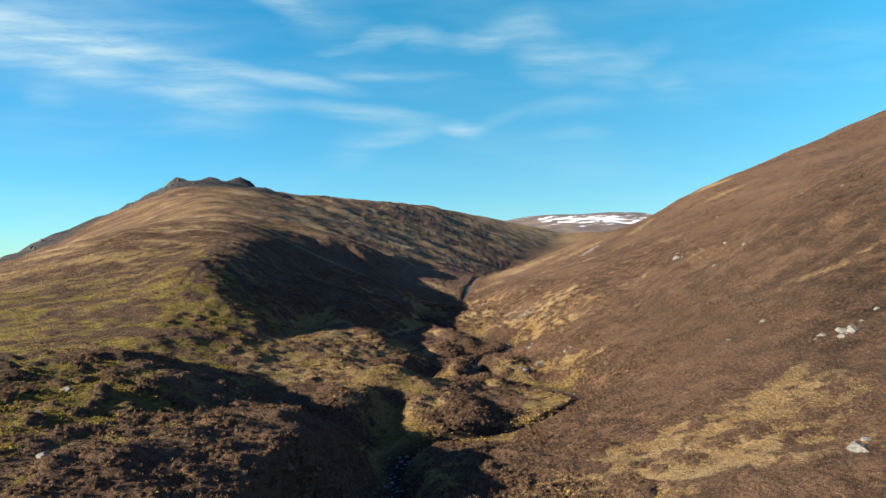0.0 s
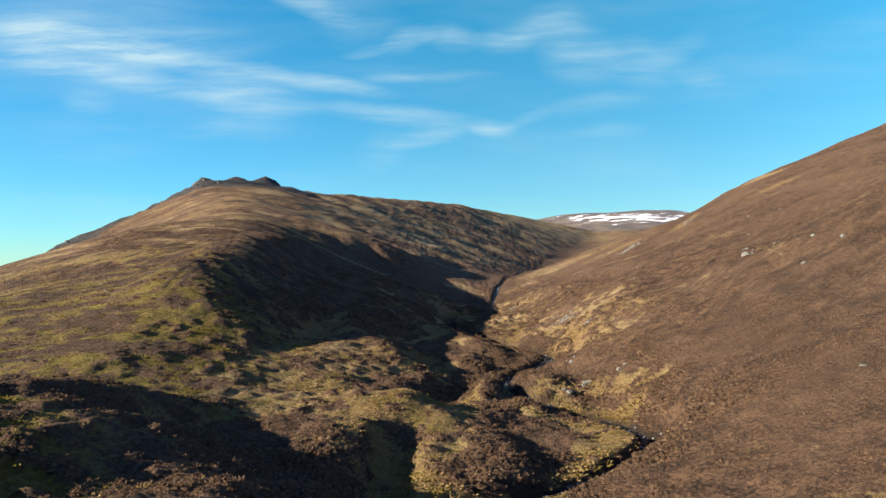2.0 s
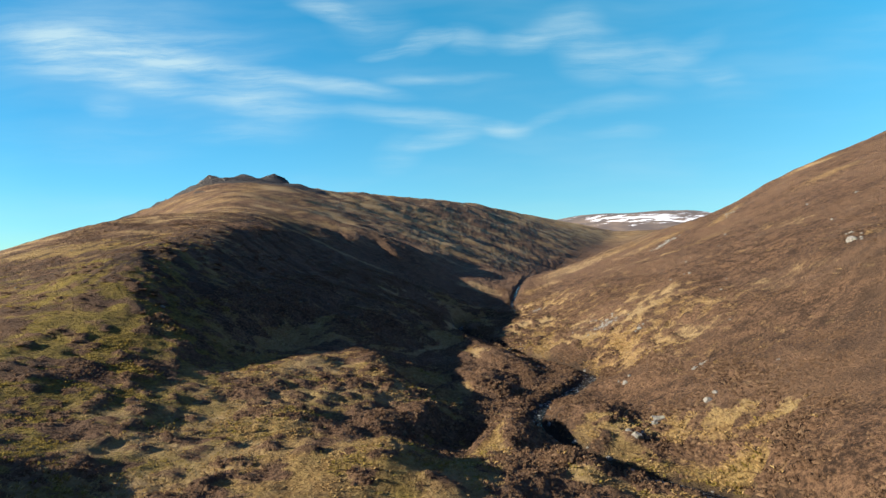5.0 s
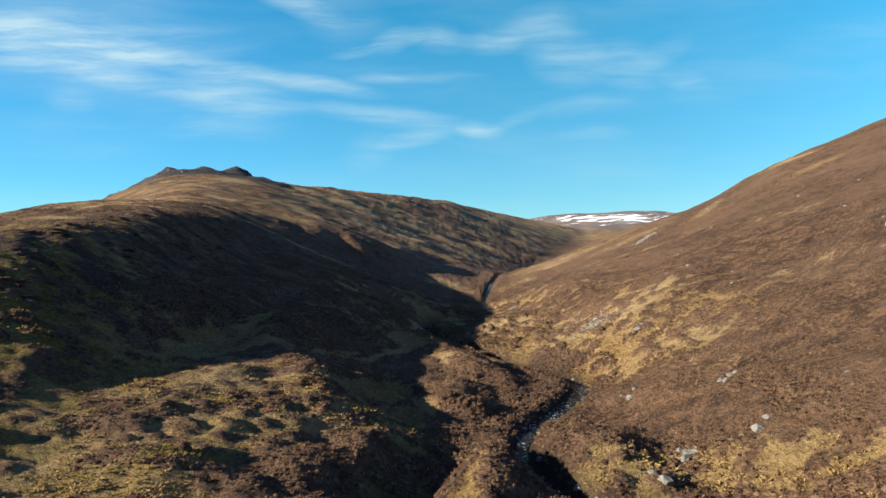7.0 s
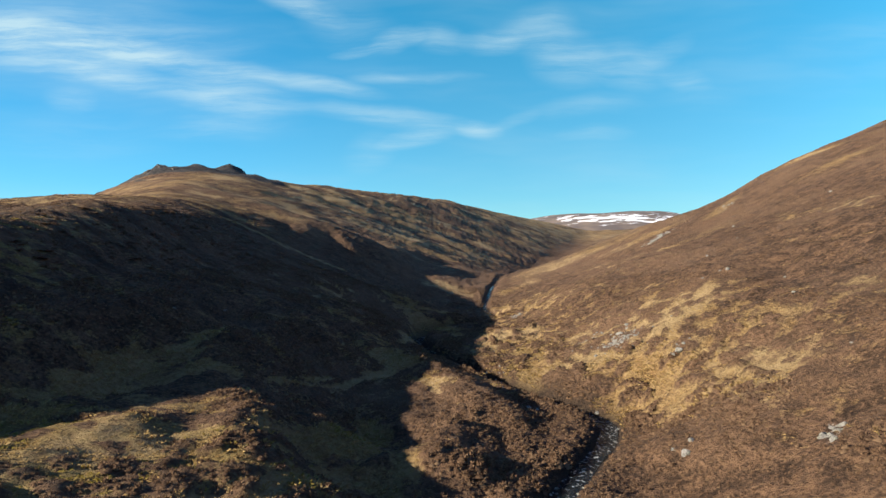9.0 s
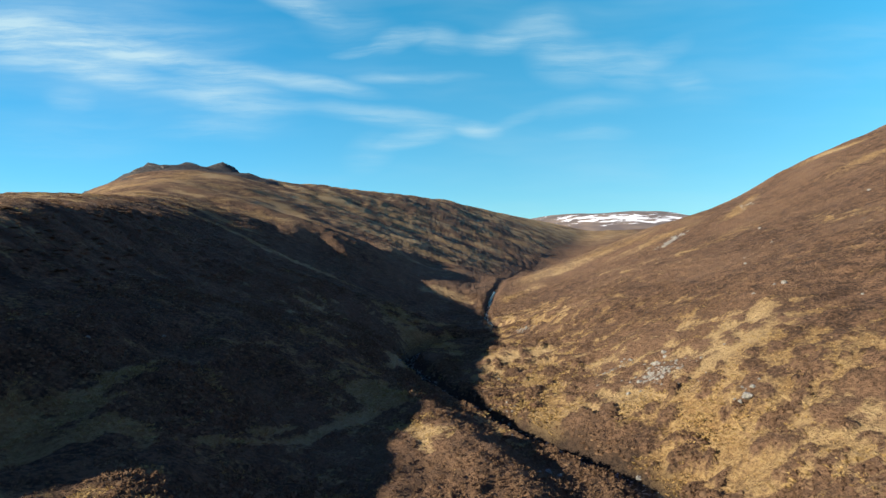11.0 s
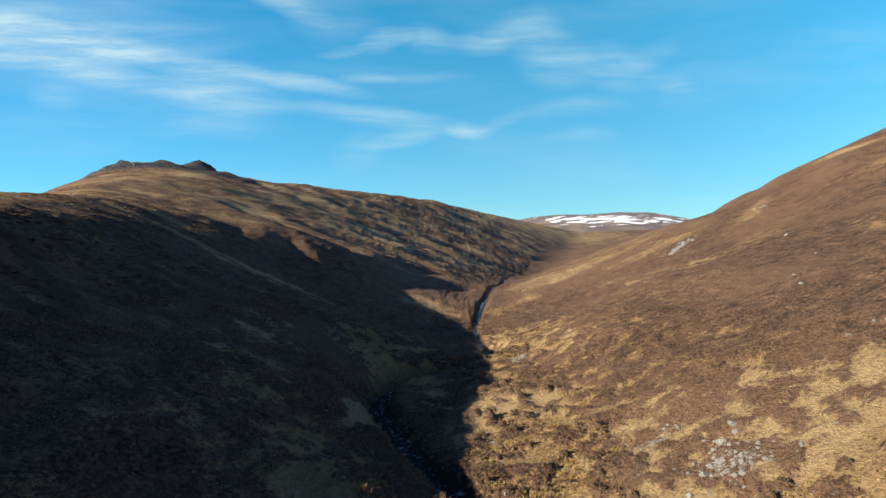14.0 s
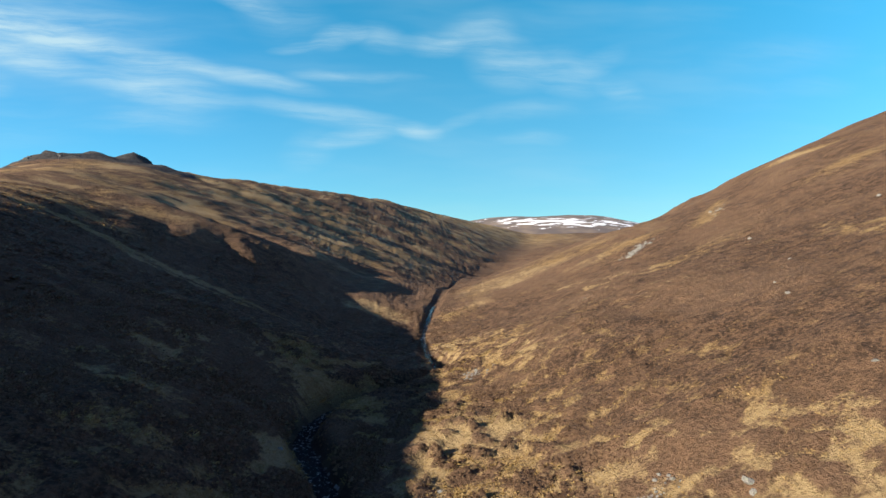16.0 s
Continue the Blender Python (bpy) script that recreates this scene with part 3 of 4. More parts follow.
BANK_UPPER = [
    (31.8, 181.5, 32.7, 173.8, 1.6, 0.5),
    (20.8, 186.7, 24.1, 184.7, 1.6, 0.5),
    (18.2, 166.3, 19.6, 165.0, 1.5, 0.5),
    (27.9, 151.9, 29.7, 150.3, 1.6, 0.6),
    (24.4, 149.0, 27.1, 147.6, 2.2, 0.7),
    (30.6, 163.0, 31.8, 160.8, 0.8, 0.5),
    (27.1, 160.1, 28.0, 157.0, 0.7, 0.4),
    (76.1, 219.9, 80.2, 211.8, 2, 0.6),
    (53.0, 290.5, 81.2, 299.3, 3, 0.5),
    (44.0, 268.9, 61.4, 246.3, 2, 0.55),
    (80.8, 227.6, 66.2, 172.1, 2, 0.55),
    (15.0, 285.1, 32.0, 254.4, 4, 0.35),
    (6.8, 182.1, 6.1, 164.7, 3, 0.35),
]
SHADED = [
    (-28.6, 125.6, -25.2, 131.0, 2.2, 1.2),
    (-25.5, 131.7, -23.5, 136.4, 1.1, 1),
    (-28.2, 118.2, -25.6, 124.7, 1.7, 1),
    (-25.2, 122.9, -20.9, 127.3, 2, 1),
    (-11.9, 137.4, -6.9, 146.8, 0.52, 1.1),
    (-7.0, 147.2, -5.0, 163.9, 0.6, 1),
    (-16.6, 129.7, -12.0, 138.3, 0.45, 0.8),
    (-8.0, 116.2, -6.9, 127.5, 1.8, 1.2),
    (-11.2, 139.9, -7.9, 146.3, 0.6, 1.1),
    (-7.9, 146.3, -3.3, 151.5, 0.52, 1.2),
    (-8.1, 172.2, -6.4, 183.0, 1.2, 1),
    (-66.0, 255.1, -49.7, 242.6, 1.5, 0.9),
    (-49.7, 242.6, -25.1, 234.8, 1.5, 0.9),
    (-25.3, 133.7, -24.4, 140.3, 0.68, 1.1),
    (-7.8, 171.2, -7.1, 177.9, 1.2, 1.1),
    (-6.5, 199.5, -1.0, 194.2, 2, 1),
    (-8.9, 174.5, -6.3, 172.7, 1.5, 1),
    (-4.5, 177.7, -2.4, 171.4, 0.8, 1),
    (-7.8, 192.7, -1.0, 194.7, 1, 0.8),
    (-7.8, 205.4, 0.5, 214.5, 1, 0.9),
    (-10.8, 202.9, -8.2, 202.6, 1, 0.8),
    (-1.0, 182.2, 2.1, 179.8, 0.9, 0.7),
    (3.0, 168.4, 4.4, 170.0, 0.8, 0.8),
    (-15.5, 134.9, -12.9, 140.1, 0.6, 0.9),
    (-8.2, 195.9, -0.9, 205.2, 1, 0.8),
    (-15.8, 208.5, -11.0, 209.3, 1.2, 0.7),
    (-24.8, 189.3, -17.7, 191.5, 1.2, 0.5),
    (-24.8, 175.7, -17.0, 172.7, 1.2, 0.5),
    (-8.2, 169.6, -7.2, 188.2, 1, 0.9),
    (-8.9, 151.7, -5.1, 149.2, 1, 0.7),
]
HOLLOW = [
    (-81.0, 257.7, -53.4, 248.4, 2, 0.85),
    (-53.4, 248.4, -27.4, 243.3, 2.4, 0.9),
    (-27.4, 243.3, -15.1, 237.7, 1.8, 0.8),
    (-14.0, 193.0, -10.1, 190.3, 2.5, 0.25),
    (-9.9, 286.0, 4.1, 280.1, 2.5, 0.6),
    (-7.3, 290.7, 3.3, 284.5, 2.5, 0.6),
    (-19.8, 152.2, -19.4, 154.5, 0.8, 0.4),
    (-2.4, 294.4, -6.2, 212.9, 2, 0.2),
    (-8.0, 116.8, -5.9, 117.6, 2, 0.6),
    (-4.1, 97.4, -3.1, 97.9, 1.8, 0.5),
]
HEATHERY = [
    (4.3, 71.0, 8.4, 78.7, 2.5, 1),
    (3.3, 47.1, 8.1, 52.9, 3, 1),
    (1.3, 87.4, 5.7, 93.7, 1.5, 1),
    (2.2, 71.6, 7.9, 77.6, 2.2, 1),
    (-11.0, 94.8, -6.0, 97.0, 3, 1),
    (-1.3, 124.4, 11.0, 142.2, 3, 1),
    (-9.1, 98.4, -4.8, 99.9, 2.5, 1),
    (-11.8, 91.4, -7.3, 93.4, 1.8, 1),
    (-0.6, 132.3, 12.7, 139.2, 3.5, 1),
    (2.1, 110.2, 6.4, 120.5, 2, 1),
    (8.7, 107.2, 14.9, 108.5, 3, 1),
    (-1.4, 100.2, 1.0, 100.0, 1.6, 1),
    (13.2, 118.0, 16.2, 112.7, 3, 1),
    (-20.5, 69.8, -14.1, 71.8, 2.5, 1),
]
GRASS_HIGH = [  # x, y, two radii, turn, strength
    (97, 298, 4, 20, -36, 1.4), (131, 281, 14, 5, 10, 1.3), (150, 330, 20, 5, -30, 1.0), (70, 130, 14, 2.5, -6, 0.7),
]
GRASS_FAR = [
    (180, 1250, 160, 330, -15, 1.6), (-85, 540, 50, 70, 0, 0.7), (-20, 500, 45, 70, 0, 0.6), (-60, 400, 40, 40, 0, 0.5),
]
BARE_OF_GRASS = [(-235, 575, 80, 55, 0, 0.6)]


def strokes(x, y, rows):
    """Soft-edged strips, from 0 to their strength."""
    v = np.zeros(np.shape(x))
    for x0, y0, x1, y1, wide, strength in rows:
        dx, dy = x1 - x0, y1 - y0
        t = np.clip(((x - x0) * dx + (y - y0) * dy) / (dx * dx + dy * dy), 0, 1)
        d = np.hypot(x - x0 - t * dx, y - y0 - t * dy) / wide
        near = d < 2.0
        v[near] = np.maximum(v[near], strength * np.exp(-d[near] ** 3))
    return v


def bushes(x, y, grain, seed):
    """Rounded bushes crowded side by side: 0 in the gaps to 1 at their tops, and each one's own lot from 0 to 1."""
    gx, gy = x / grain, y / grain
    ix, iy = np.floor(gx), np.floor(gy)
    near, lot = np.full(np.shape(x), 9.0), np.zeros(np.shape(x))
    for a in (-1, 0, 1):
        for b in (-1, 0, 1):
            cx, cy = ix + a, iy + b
            r = np.sin(cx * 127.1 + cy * 311.7 + seed * 74.7) * 43758.5453
            q = np.sin(cx * 269.5 + cy * 183.3 + seed * 31.3) * 43758.5453
            r, q = r - np.floor(r), q - np.floor(q)
            d = (gx - cx - 0.1 - 0.8 * r) ** 2 + (gy - cy - 0.1 - 0.8 * q) ** 2 + 0.25 * (r * q)
            closer = d < near
            near = np.where(closer, d, near)
            lot = np.where(closer, (r * 7.31 + q * 3.77) % 1.0, lot)
    return np.sqrt(np.clip(1 - near / 0.7, 0, 1)), lot


def heather_bushes(x, y):
    return bushes(x + 0.25 * rough(x, y, 0.9, 93, 2), y + 0.25 * rough(x, y, 0.9, 94, 2), 1.35, 95)


def cover(x, y):
    """Grass and green, from 0 to 1."""
    x, y = np.asarray(x, dtype=float), np.asarray(y, dtype=float)
    streaks = rough(x * 0.9 + y * 0.35, (y - x * 0.35) * 0.35, 9.0, 51, 4)
    spots, specks = rough(x, y, 3.2, 61, 3), rough(x, y, 1.5, 68, 3)
    rows_of = rough(x * 0.42, y, 2.3, 59, 3)
    axis = along(GLEN_Y, AXIS_X, y)
    left = np.clip((axis - 8.0 - x) / 12.0, 0, 1)
    right = np.clip((x - axis - 4.0) / 8.0, 0, 1)
    slope_green = np.clip((-20.0 - x) / 20.0, 0, 1) * np.clip((185.0 - y) / 60.0, 0, 1) * np.clip((-x - 0.42 * y + 24) / 20.0, 0, 1)
    bench = np.clip((y - 66.0) / 8.0, 0, 1) * np.clip((120.0 - y) / 12.0, 0, 1) * np.clip((2.0 - x) / 6.0, 0, 1) * np.clip((x + 46.0) / 16.0, 0, 1)
    bank = np.clip((x - axis) / 3.0, 0, 1) * np.clip((axis + 34.0 - x) / 22.0, 0, 1) * np.clip((y - 118.0) / 16.0, 0, 1) * np.clip((245.0 - y) / 30.0, 0, 1)
    knoll = np.clip((-13.0 - x) / 10.0, 0, 1) * np.clip((60.0 - y) / 12.0, 0, 1)
    far_left = 1.5 * left * np.clip((y - 280.0) / 150.0, 0, 1) * np.clip((x + 205.0) / 70.0, 0, 1)
    upper = np.clip((-54.0 - x) / 14.0, 0, 1) * np.clip((y - 120.0) / 40.0, 0, 1) * np.clip((x + 300.0) / 60.0, 0, 1)
    g = 0.08 + right * (0.04 + 0.14 * streaks + 0.08 * specks) + left * (0.08 + 0.13 * rows_of)
    g = g + bank * (0.37 + 0.14 * specks + 0.14 * spots) + bench * (0.46 + 0.36 * rows_of + 0.12 * specks)
    g = g + slope_green * (0.38 + 0.56 * rows_of + 0.14 * spots + 0.10 * specks) + knoll * (0.46 + 0.34 * spots + 0.15 * specks)
    g = g + upper * (0.13 + 0.36 * rough(x * 0.3, y, 5.0, 58, 4) + 0.18 * spots)
    g = g + far_left * (0.10 + 0.36 * rough(x * 0.4 + y * 0.15, y * 0.6, 11.0, 56, 4) + 0.20 * spots)
    glen_head = np.clip((y - 215.0) / 40.0, 0, 1) * np.clip((430.0 - y) / 60.0, 0, 1) * np.clip((x - axis) / 6.0, 0, 1) * np.clip((axis + 85.0 - x) / 40.0, 0, 1)
    g = g + glen_head * (0.14 + 0.30 * rough((x + y * 0.6) * 0.35, (y - x * 0.6), 13.0, 57, 4))
    bent_x, bent_y = x + 0.9 * rough(x, y, 3.0, 63, 2), y + 0.9 * rough(x, y, 3.0, 64, 2)
    strips = strokes(bent_x, bent_y, MEADOW + FIELD + BENCH + BANK + BANK_UPPER + SHADED + HOLLOW)
    g = np.minimum(g + (0.62 - 0.22 * bank) * strips * (1 + 0.25 * spots + 0.12 * specks), 0.66) + 0.38 * strokes(bent_x, bent_y, MEADOW) + 0.20 * strokes(bent_x, bent_y, FIELD) + 0.26 * strokes(bent_x, bent_y, SHADED + HOLLOW) - 0.55 * strokes(bent_x, bent_y, HEATHERY)
    floor_left = np.clip((axis + 3.0 - x) / 4.0, 0, 1) * np.clip((x - axis + 34.0) / 22.0, 0, 1) * np.clip((y - 126.0) / 14.0, 0, 1) * np.clip((228.0 - y) / 16.0, 0, 1)
    g = g + floor_left * (0.18 + 0.34 * streaks + 0.22 * spots) - 0.10 * right * np.clip((125.0 - y) / 30.0, 0, 1) * np.clip((x - 26.0) / 10.0, 0, 1)
    g = g + np.minimum(0.45 * mounds(x, y, GRASS_HIGH + GRASS_FAR), 0.46) - 0.45 * mounds(x, y, BARE_OF_GRASS)
    dome, lot = heather_bushes(x, y)
    close = np.clip((290.0 - y) / 50.0, 0, 1) * np.clip((95.0 - np.abs(x)) / 30.0, 0, 1)
    g = g + close * np.where(lot > np.clip(1.1 * g, 0, 0.92), -0.42 * dome, 0.12)
    green = 1.2 * slope_green + 1.0 * knoll + 0.35 * bench + 0.45 * strokes(x, y, MEADOW) + 0.3 * spots * (slope_green + bench + knoll)
    green = green + 0.6 * mounds(x, y, [(-7, 122, 3, 6, 0, 1), (-3.5, 97.5, 2.5, 2.5, 0, 1)])
    return np.clip(g, 0, 1), np.clip(green, 0, 1)


def canopy(x, y, grass):
    """How high the heather and the tussocks stand over the soil."""
    off = burn(x, y)[0]
    clear = np.clip((off - along(*BURN_HALF, y) - 0.2) / 0.8, 0, 1) * (1 - pale_stone(x, y))
    heath = np.clip(1.5 - 2.0 * grass, 0, 1)
    axis = along(GLEN_Y, AXIS_X, y)
    tall = 0.55 + 0.22 * np.clip(1 - np.abs(x - axis + 6.0) / 30.0, 0, 1) + 0.25 * np.clip(rough(x, y, 6.0, 91, 2), -1, 1)
    tall = tall * (1 - 0.35 * np.clip((x - axis - 12.0) / 8.0, 0, 1))
    bush = (0.56 * heather_bushes(x, y)[0] + 0.20 * bushes(x, y, 0.8, 97)[0]) * (0.75 + 0.45 * lattice(x / 1.9, y / 1.9, 96))
    tussock = 0.16 * bushes(x, y, 0.85, 98)[0]
    tall = tall + 0.35 * np.clip((4.0 - x) / 10.0, 0, 1) * np.clip((78.0 - y) / 15.0, 0, 1)
    tall = tall + 0.45 * np.clip((x - axis) / 4.0, 0, 1) * np.clip((axis + 32.0 - x) / 10.0, 0, 1) * np.clip((y - 118.0) / 12.0, 0, 1) * np.clip((225.0 - y) / 15.0, 0, 1)
    return clear * (heath * tall * bush + (1 - heath) * tussock)


def top(x, y):
    return land_rough(x, y) + canopy(x, y, cover(x, y)[0])


def pale_stone(x, y):
    return np.clip(mounds(x, y, SCREE), 0, 1)


SCREE = [(20, 148.6, 2.4, 3.6, 30, 0.75), (69, 285, 3, 13, -42, 0.9), (13, 203.6, 2.0, 3.5, 0, 0.7), (39.7, 59.4, 2.6, 1.5, 0, 0.7), (23.3, 111.4, 0.7, 2.2, -35, 0.8), (18.2, 157, 2.6, 1.2, 20, 0.6), (100, 300, 3, 14, -42, 0.6)]


def set_mesh(name, verts, faces, mat, smooth=True):
    """A mesh from arrays of points and of triangles or quads."""
    me = bpy.data.meshes.new(name)
    n = faces.shape[1]
    me.vertices.add(len(verts))
    me.vertices.foreach_set("co", np.ascontiguousarray(verts, dtype=np.float32).ravel())
    me.loops.add(faces.size)
    me.loops.foreach_set("vertex_index", np.ascontiguousarray(faces, dtype=np.int32).ravel())
    me.polygons.add(len(faces))
    me.polygons.foreach_set("loop_start", np.arange(0, faces.size, n, dtype=np.int32))
    me.polygons.foreach_set("use_smooth", np.full(len(faces), smooth))
    me.update()
    me.materials.append(mat)
    return me


def values(me, name, v):
    me.attributes.new(name, "FLOAT", "POINT").data.foreach_set("value", np.ascontiguousarray(v, dtype=np.float32).ravel())


def sheet(name, xs, ys, height, mat):
    gx, gy = np.meshgrid(xs, ys)
    gz = height(gx, gy)
    nx, ny = len(xs), len(ys)
    i = (np.arange(ny - 1)[:, None] * nx + np.arange(nx - 1)[None, :]).ravel()
    return set_mesh(name, np.stack([gx, gy, gz], -1).reshape(-1, 3), np.stack([i, i + 1, i + nx + 1, i + nx], 1), mat), gx, gy, gz


def spread(lo, hi, step, ends, grow):
    """Even steps from lo to hi, then ever longer ones out to the two ends."""
    line = list(np.arange(lo, hi + step / 2, step))
    s = step
    while line[-1] < ends[1]:
        s = min(s * grow, 160.0)
        line.append(line[-1] + s)
    s = step
    while line[0] > ends[0]:
        s = min(s * grow, 160.0)
        line.insert(0, line[0] - s)
    return np.array(line)


moor_mesh, gx, gy, gz = sheet("ground", spread(-38, 38, 0.34, (-4600, 4600), 1.030), spread(34, 212, 0.34, (-1500, 4800), 1.022), top, MOOR)
SHEET_X, SHEET_Y = gx[0], gy[:, 0]


def on_sheet(x, y):
    """The height of the ground sheet itself at some places."""
    i, j = np.clip(np.searchsorted(SHEET_X, x) - 1, 0, len(SHEET_X) - 2), np.clip(np.searchsorted(SHEET_Y, y) - 1, 0, len(SHEET_Y) - 2)
    a, b = (x - SHEET_X[i]) / (SHEET_X[i + 1] - SHEET_X[i]), (y - SHEET_Y[j]) / (SHEET_Y[j + 1] - SHEET_Y[j])
    return (gz[j, i] * (1 - a) + gz[j, i + 1] * a) * (1 - b) + (gz[j + 1, i] * (1 - a) + gz[j + 1, i + 1] * a) * b


def ground_z(x, y):
    return float(on_sheet(np.array([float(x)]), np.array([float(y)]))[0])


grass_at, green_at = cover(gx, gy)
values(moor_mesh, "grass", grass_at)
values(moor_mesh, "green", green_at)
steep = np.clip(mounds(gx, gy, CRAG_FACES) * 1.3 - 0.1, 0, 0.9)
values(moor_mesh, "crag", steep)
values(moor_mesh, "rock", 0.62 * pale_stone(gx, gy))
off_burn = burn(gx, gy)[0]
track = np.zeros_like(gx)
for rut in (-0.9, 0.9):
    line = along([110, 127, 137, 186, 216, 268], [-47, -49.5, -51.4, -66.4, -72.2, -88.4], gy) + rut * (1 + np.clip(gy - 110, 0, 200) * 0.002)
    track = np.maximum(track, np.exp(-((gx - line) / 0.55) ** 2) * np.clip((gy - 105) / 12, 0, 1) * np.clip((275 - gy) / 20, 0, 1))
# darker heather: mottled on the right slope, in rows on the left
old = np.clip((gx - 22.0) / 12.0, 0, 1) * np.clip((150.0 - gy) / 40.0, 0, 1) * (0.26 + 0.30 * rough(gx, gy, 1.9, 68, 3) + 0.16 * rough(gx * 0.5, gy, 14.0, 55, 3))
rows_at = rough(gx * 0.42, gy, 2.3, 59, 3)
old = np.maximum(old, np.clip((-24.0 - gx - 10.0 * np.clip((gy - 62.0) / 6.0, 0, 1) * np.clip((122.0 - gy) / 8.0, 0, 1)) / 14.0, 0, 1) * np.clip((230.0 - gy) / 60.0, 0, 1) * np.clip(0.10 - 1.1 * rows_at, 0, 0.5))
old = np.clip(old, 0, 0.6) * np.clip((off_burn - 4.0) / 4.0, 0, 1)
# this mask holds the darker heather, a dark burn edge and the ruts
values(moor_mesh, "peat", np.clip(np.maximum(old, np.maximum(np.clip(1.4 - off_burn / (1.0 + along(*BURN_HALF, gy)), 0, 0.85) * (1 - 0.8 * np.clip((gy - 185) / 40, 0, 1)) * (gy < 430), 0.85 * track)), 0, 1))
tagged(new("ground", moor_mesh), "brown heather moorland and dry grass of a steep glen", "ground", kind="structure")

# ---- the old vehicle track over the spur ----
def peat_material():
    m, n, s = material("bare_peat")
    n.put(s.inputs["Base Color"], n.mix(n.span(n.noise(where(n), 1.5, 5.0, 0.65), 0.4, 0.6), (0.020, 0.014, 0.010, 1), (0.060, 0.040, 0.026, 1)))
    n.put(s.inputs["Roughness"], 0.95)
    n.put(s.inputs["Specular IOR Level"], 0.1)
    return m


PEAT = peat_material()
for rut in (-1.0, 1.0):
    ty = np.arange(112.0, 268.0, 0.8)
    tx = along([110, 127, 137, 186, 216, 268], [-47, -49.5, -51.4, -66.4, -72.2, -88.4], ty) + rut * (1 + 0.12 * rough(ty, ty * 0, 9.0, 77, 2))
    edge = 0.34 + 0.16 * rough(ty, ty * 0, 3.0, 78 + rut, 2)
    lanes = [np.column_stack([tx + k * edge, ty, on_sheet(tx + k * edge, ty) + lift]) for k, lift in ((-1, -0.02), (-0.5, 0.035), (0.5, 0.035), (1, -0.02))]
    lanes = np.stack(lanes, 1).reshape(-1, 3)
    i = (np.arange(len(ty) - 1)[:, None] * 4 + np.arange(3)[None, :]).ravel()
    tagged(new("track", set_mesh("track", lanes, np.stack([i, i + 1, i + 5, i + 4], 1), PEAT)), "bare peat wheel rut of an old vehicle track", "track", kind="structure")

# ---- water of the burn ----
ys = np.arange(-60.0, 300.0, 0.7)
mid = along(BURN_Y, BURN_X, ys)
lean = along(BURN_Y, BURN_X, ys + 0.5) - along(BURN_Y, BURN_X, ys - 0.5)
wide = along(*BURN_HALF, ys) * (0.68 + 0.20 * rough(ys, ys * 0, 6.0, 71, 2))
level = np.maximum(along(BURN_Y, BURN_Z, ys) + 0.02, np.where(ys > 205, land(mid, ys) + 0.12, -99))
out = np.stack([np.ones_like(lean), -lean], 1) / np.sqrt(1 + lean * lean)[:, None]
strip = []
for k in (-1.6, -0.8, 0.0, 0.8, 1.6):
    strip.append(np.column_stack([mid + k * wide * out[:, 0], ys + k * wide * out[:, 1], level + 0.02 * rough(ys, ys * 0 + k * 3, 0.8, 72, 2)]))
strip = np.stack(strip, 1).reshape(-1, 3)
i = (np.arange(len(ys) - 1)[:, None] * 5 + np.arange(4)[None, :]).ravel()
tagged(new("water", set_mesh("water", strip, np.stack([i, i + 1, i + 6, i + 5], 1), WATER)), "narrow dark burn with blue sky glints and riffles", "stream", kind="structure")


# ---- far hills ----
def far_hill(name, cx, cy, rx, ry, high, base, mat, seed, label):
    def form(x, y):
        a, b = (x - cx) / rx, (y - cy) / ry
        r = a * a + b * b
        return base + high * np.exp(-(r ** 1.25)) + high * 0.035 * rough(x, y, 380.0, seed, 4) * np.exp(-r)
    me, hx, hy, hz = sheet(name, np.linspace(cx - 2.1 * rx, cx + 2.1 * rx, 90), np.linspace(cy - 2.1 * ry, cy + 1.2 * ry, 70), form, mat)
    hill = new(name, me)
    tagged(hill, label, "hill", kind="structure")
    return me, hx, hy, hz


me, hx, hy, hz = far_hill("backdrop_snow_hill", 850, 3500, 1000, 760, 285, 58, SNOWY, 81, "rounded distant hill streaked with old snow")
values(me, "snow", 0.57 * np.exp(-(((hz - 280.0) / 38.0) ** 2) - ((hx - 850.0 - (hy - 3000.0) * 0.1) / 520.0) ** 2))
# these ranges carry painted-in haze along with their snow
far_hill("backdrop_far_range", -3300, 3300, 900, 500, 155, -70, FAR, 82, "low distant range dusted with snow, blue haze put into its colour")
far_hill("backdrop_far_range", -2300, 4100, 900, 400, 110, -70, FAR, 83, "low distant range dusted with snow, blue haze put into its colour")


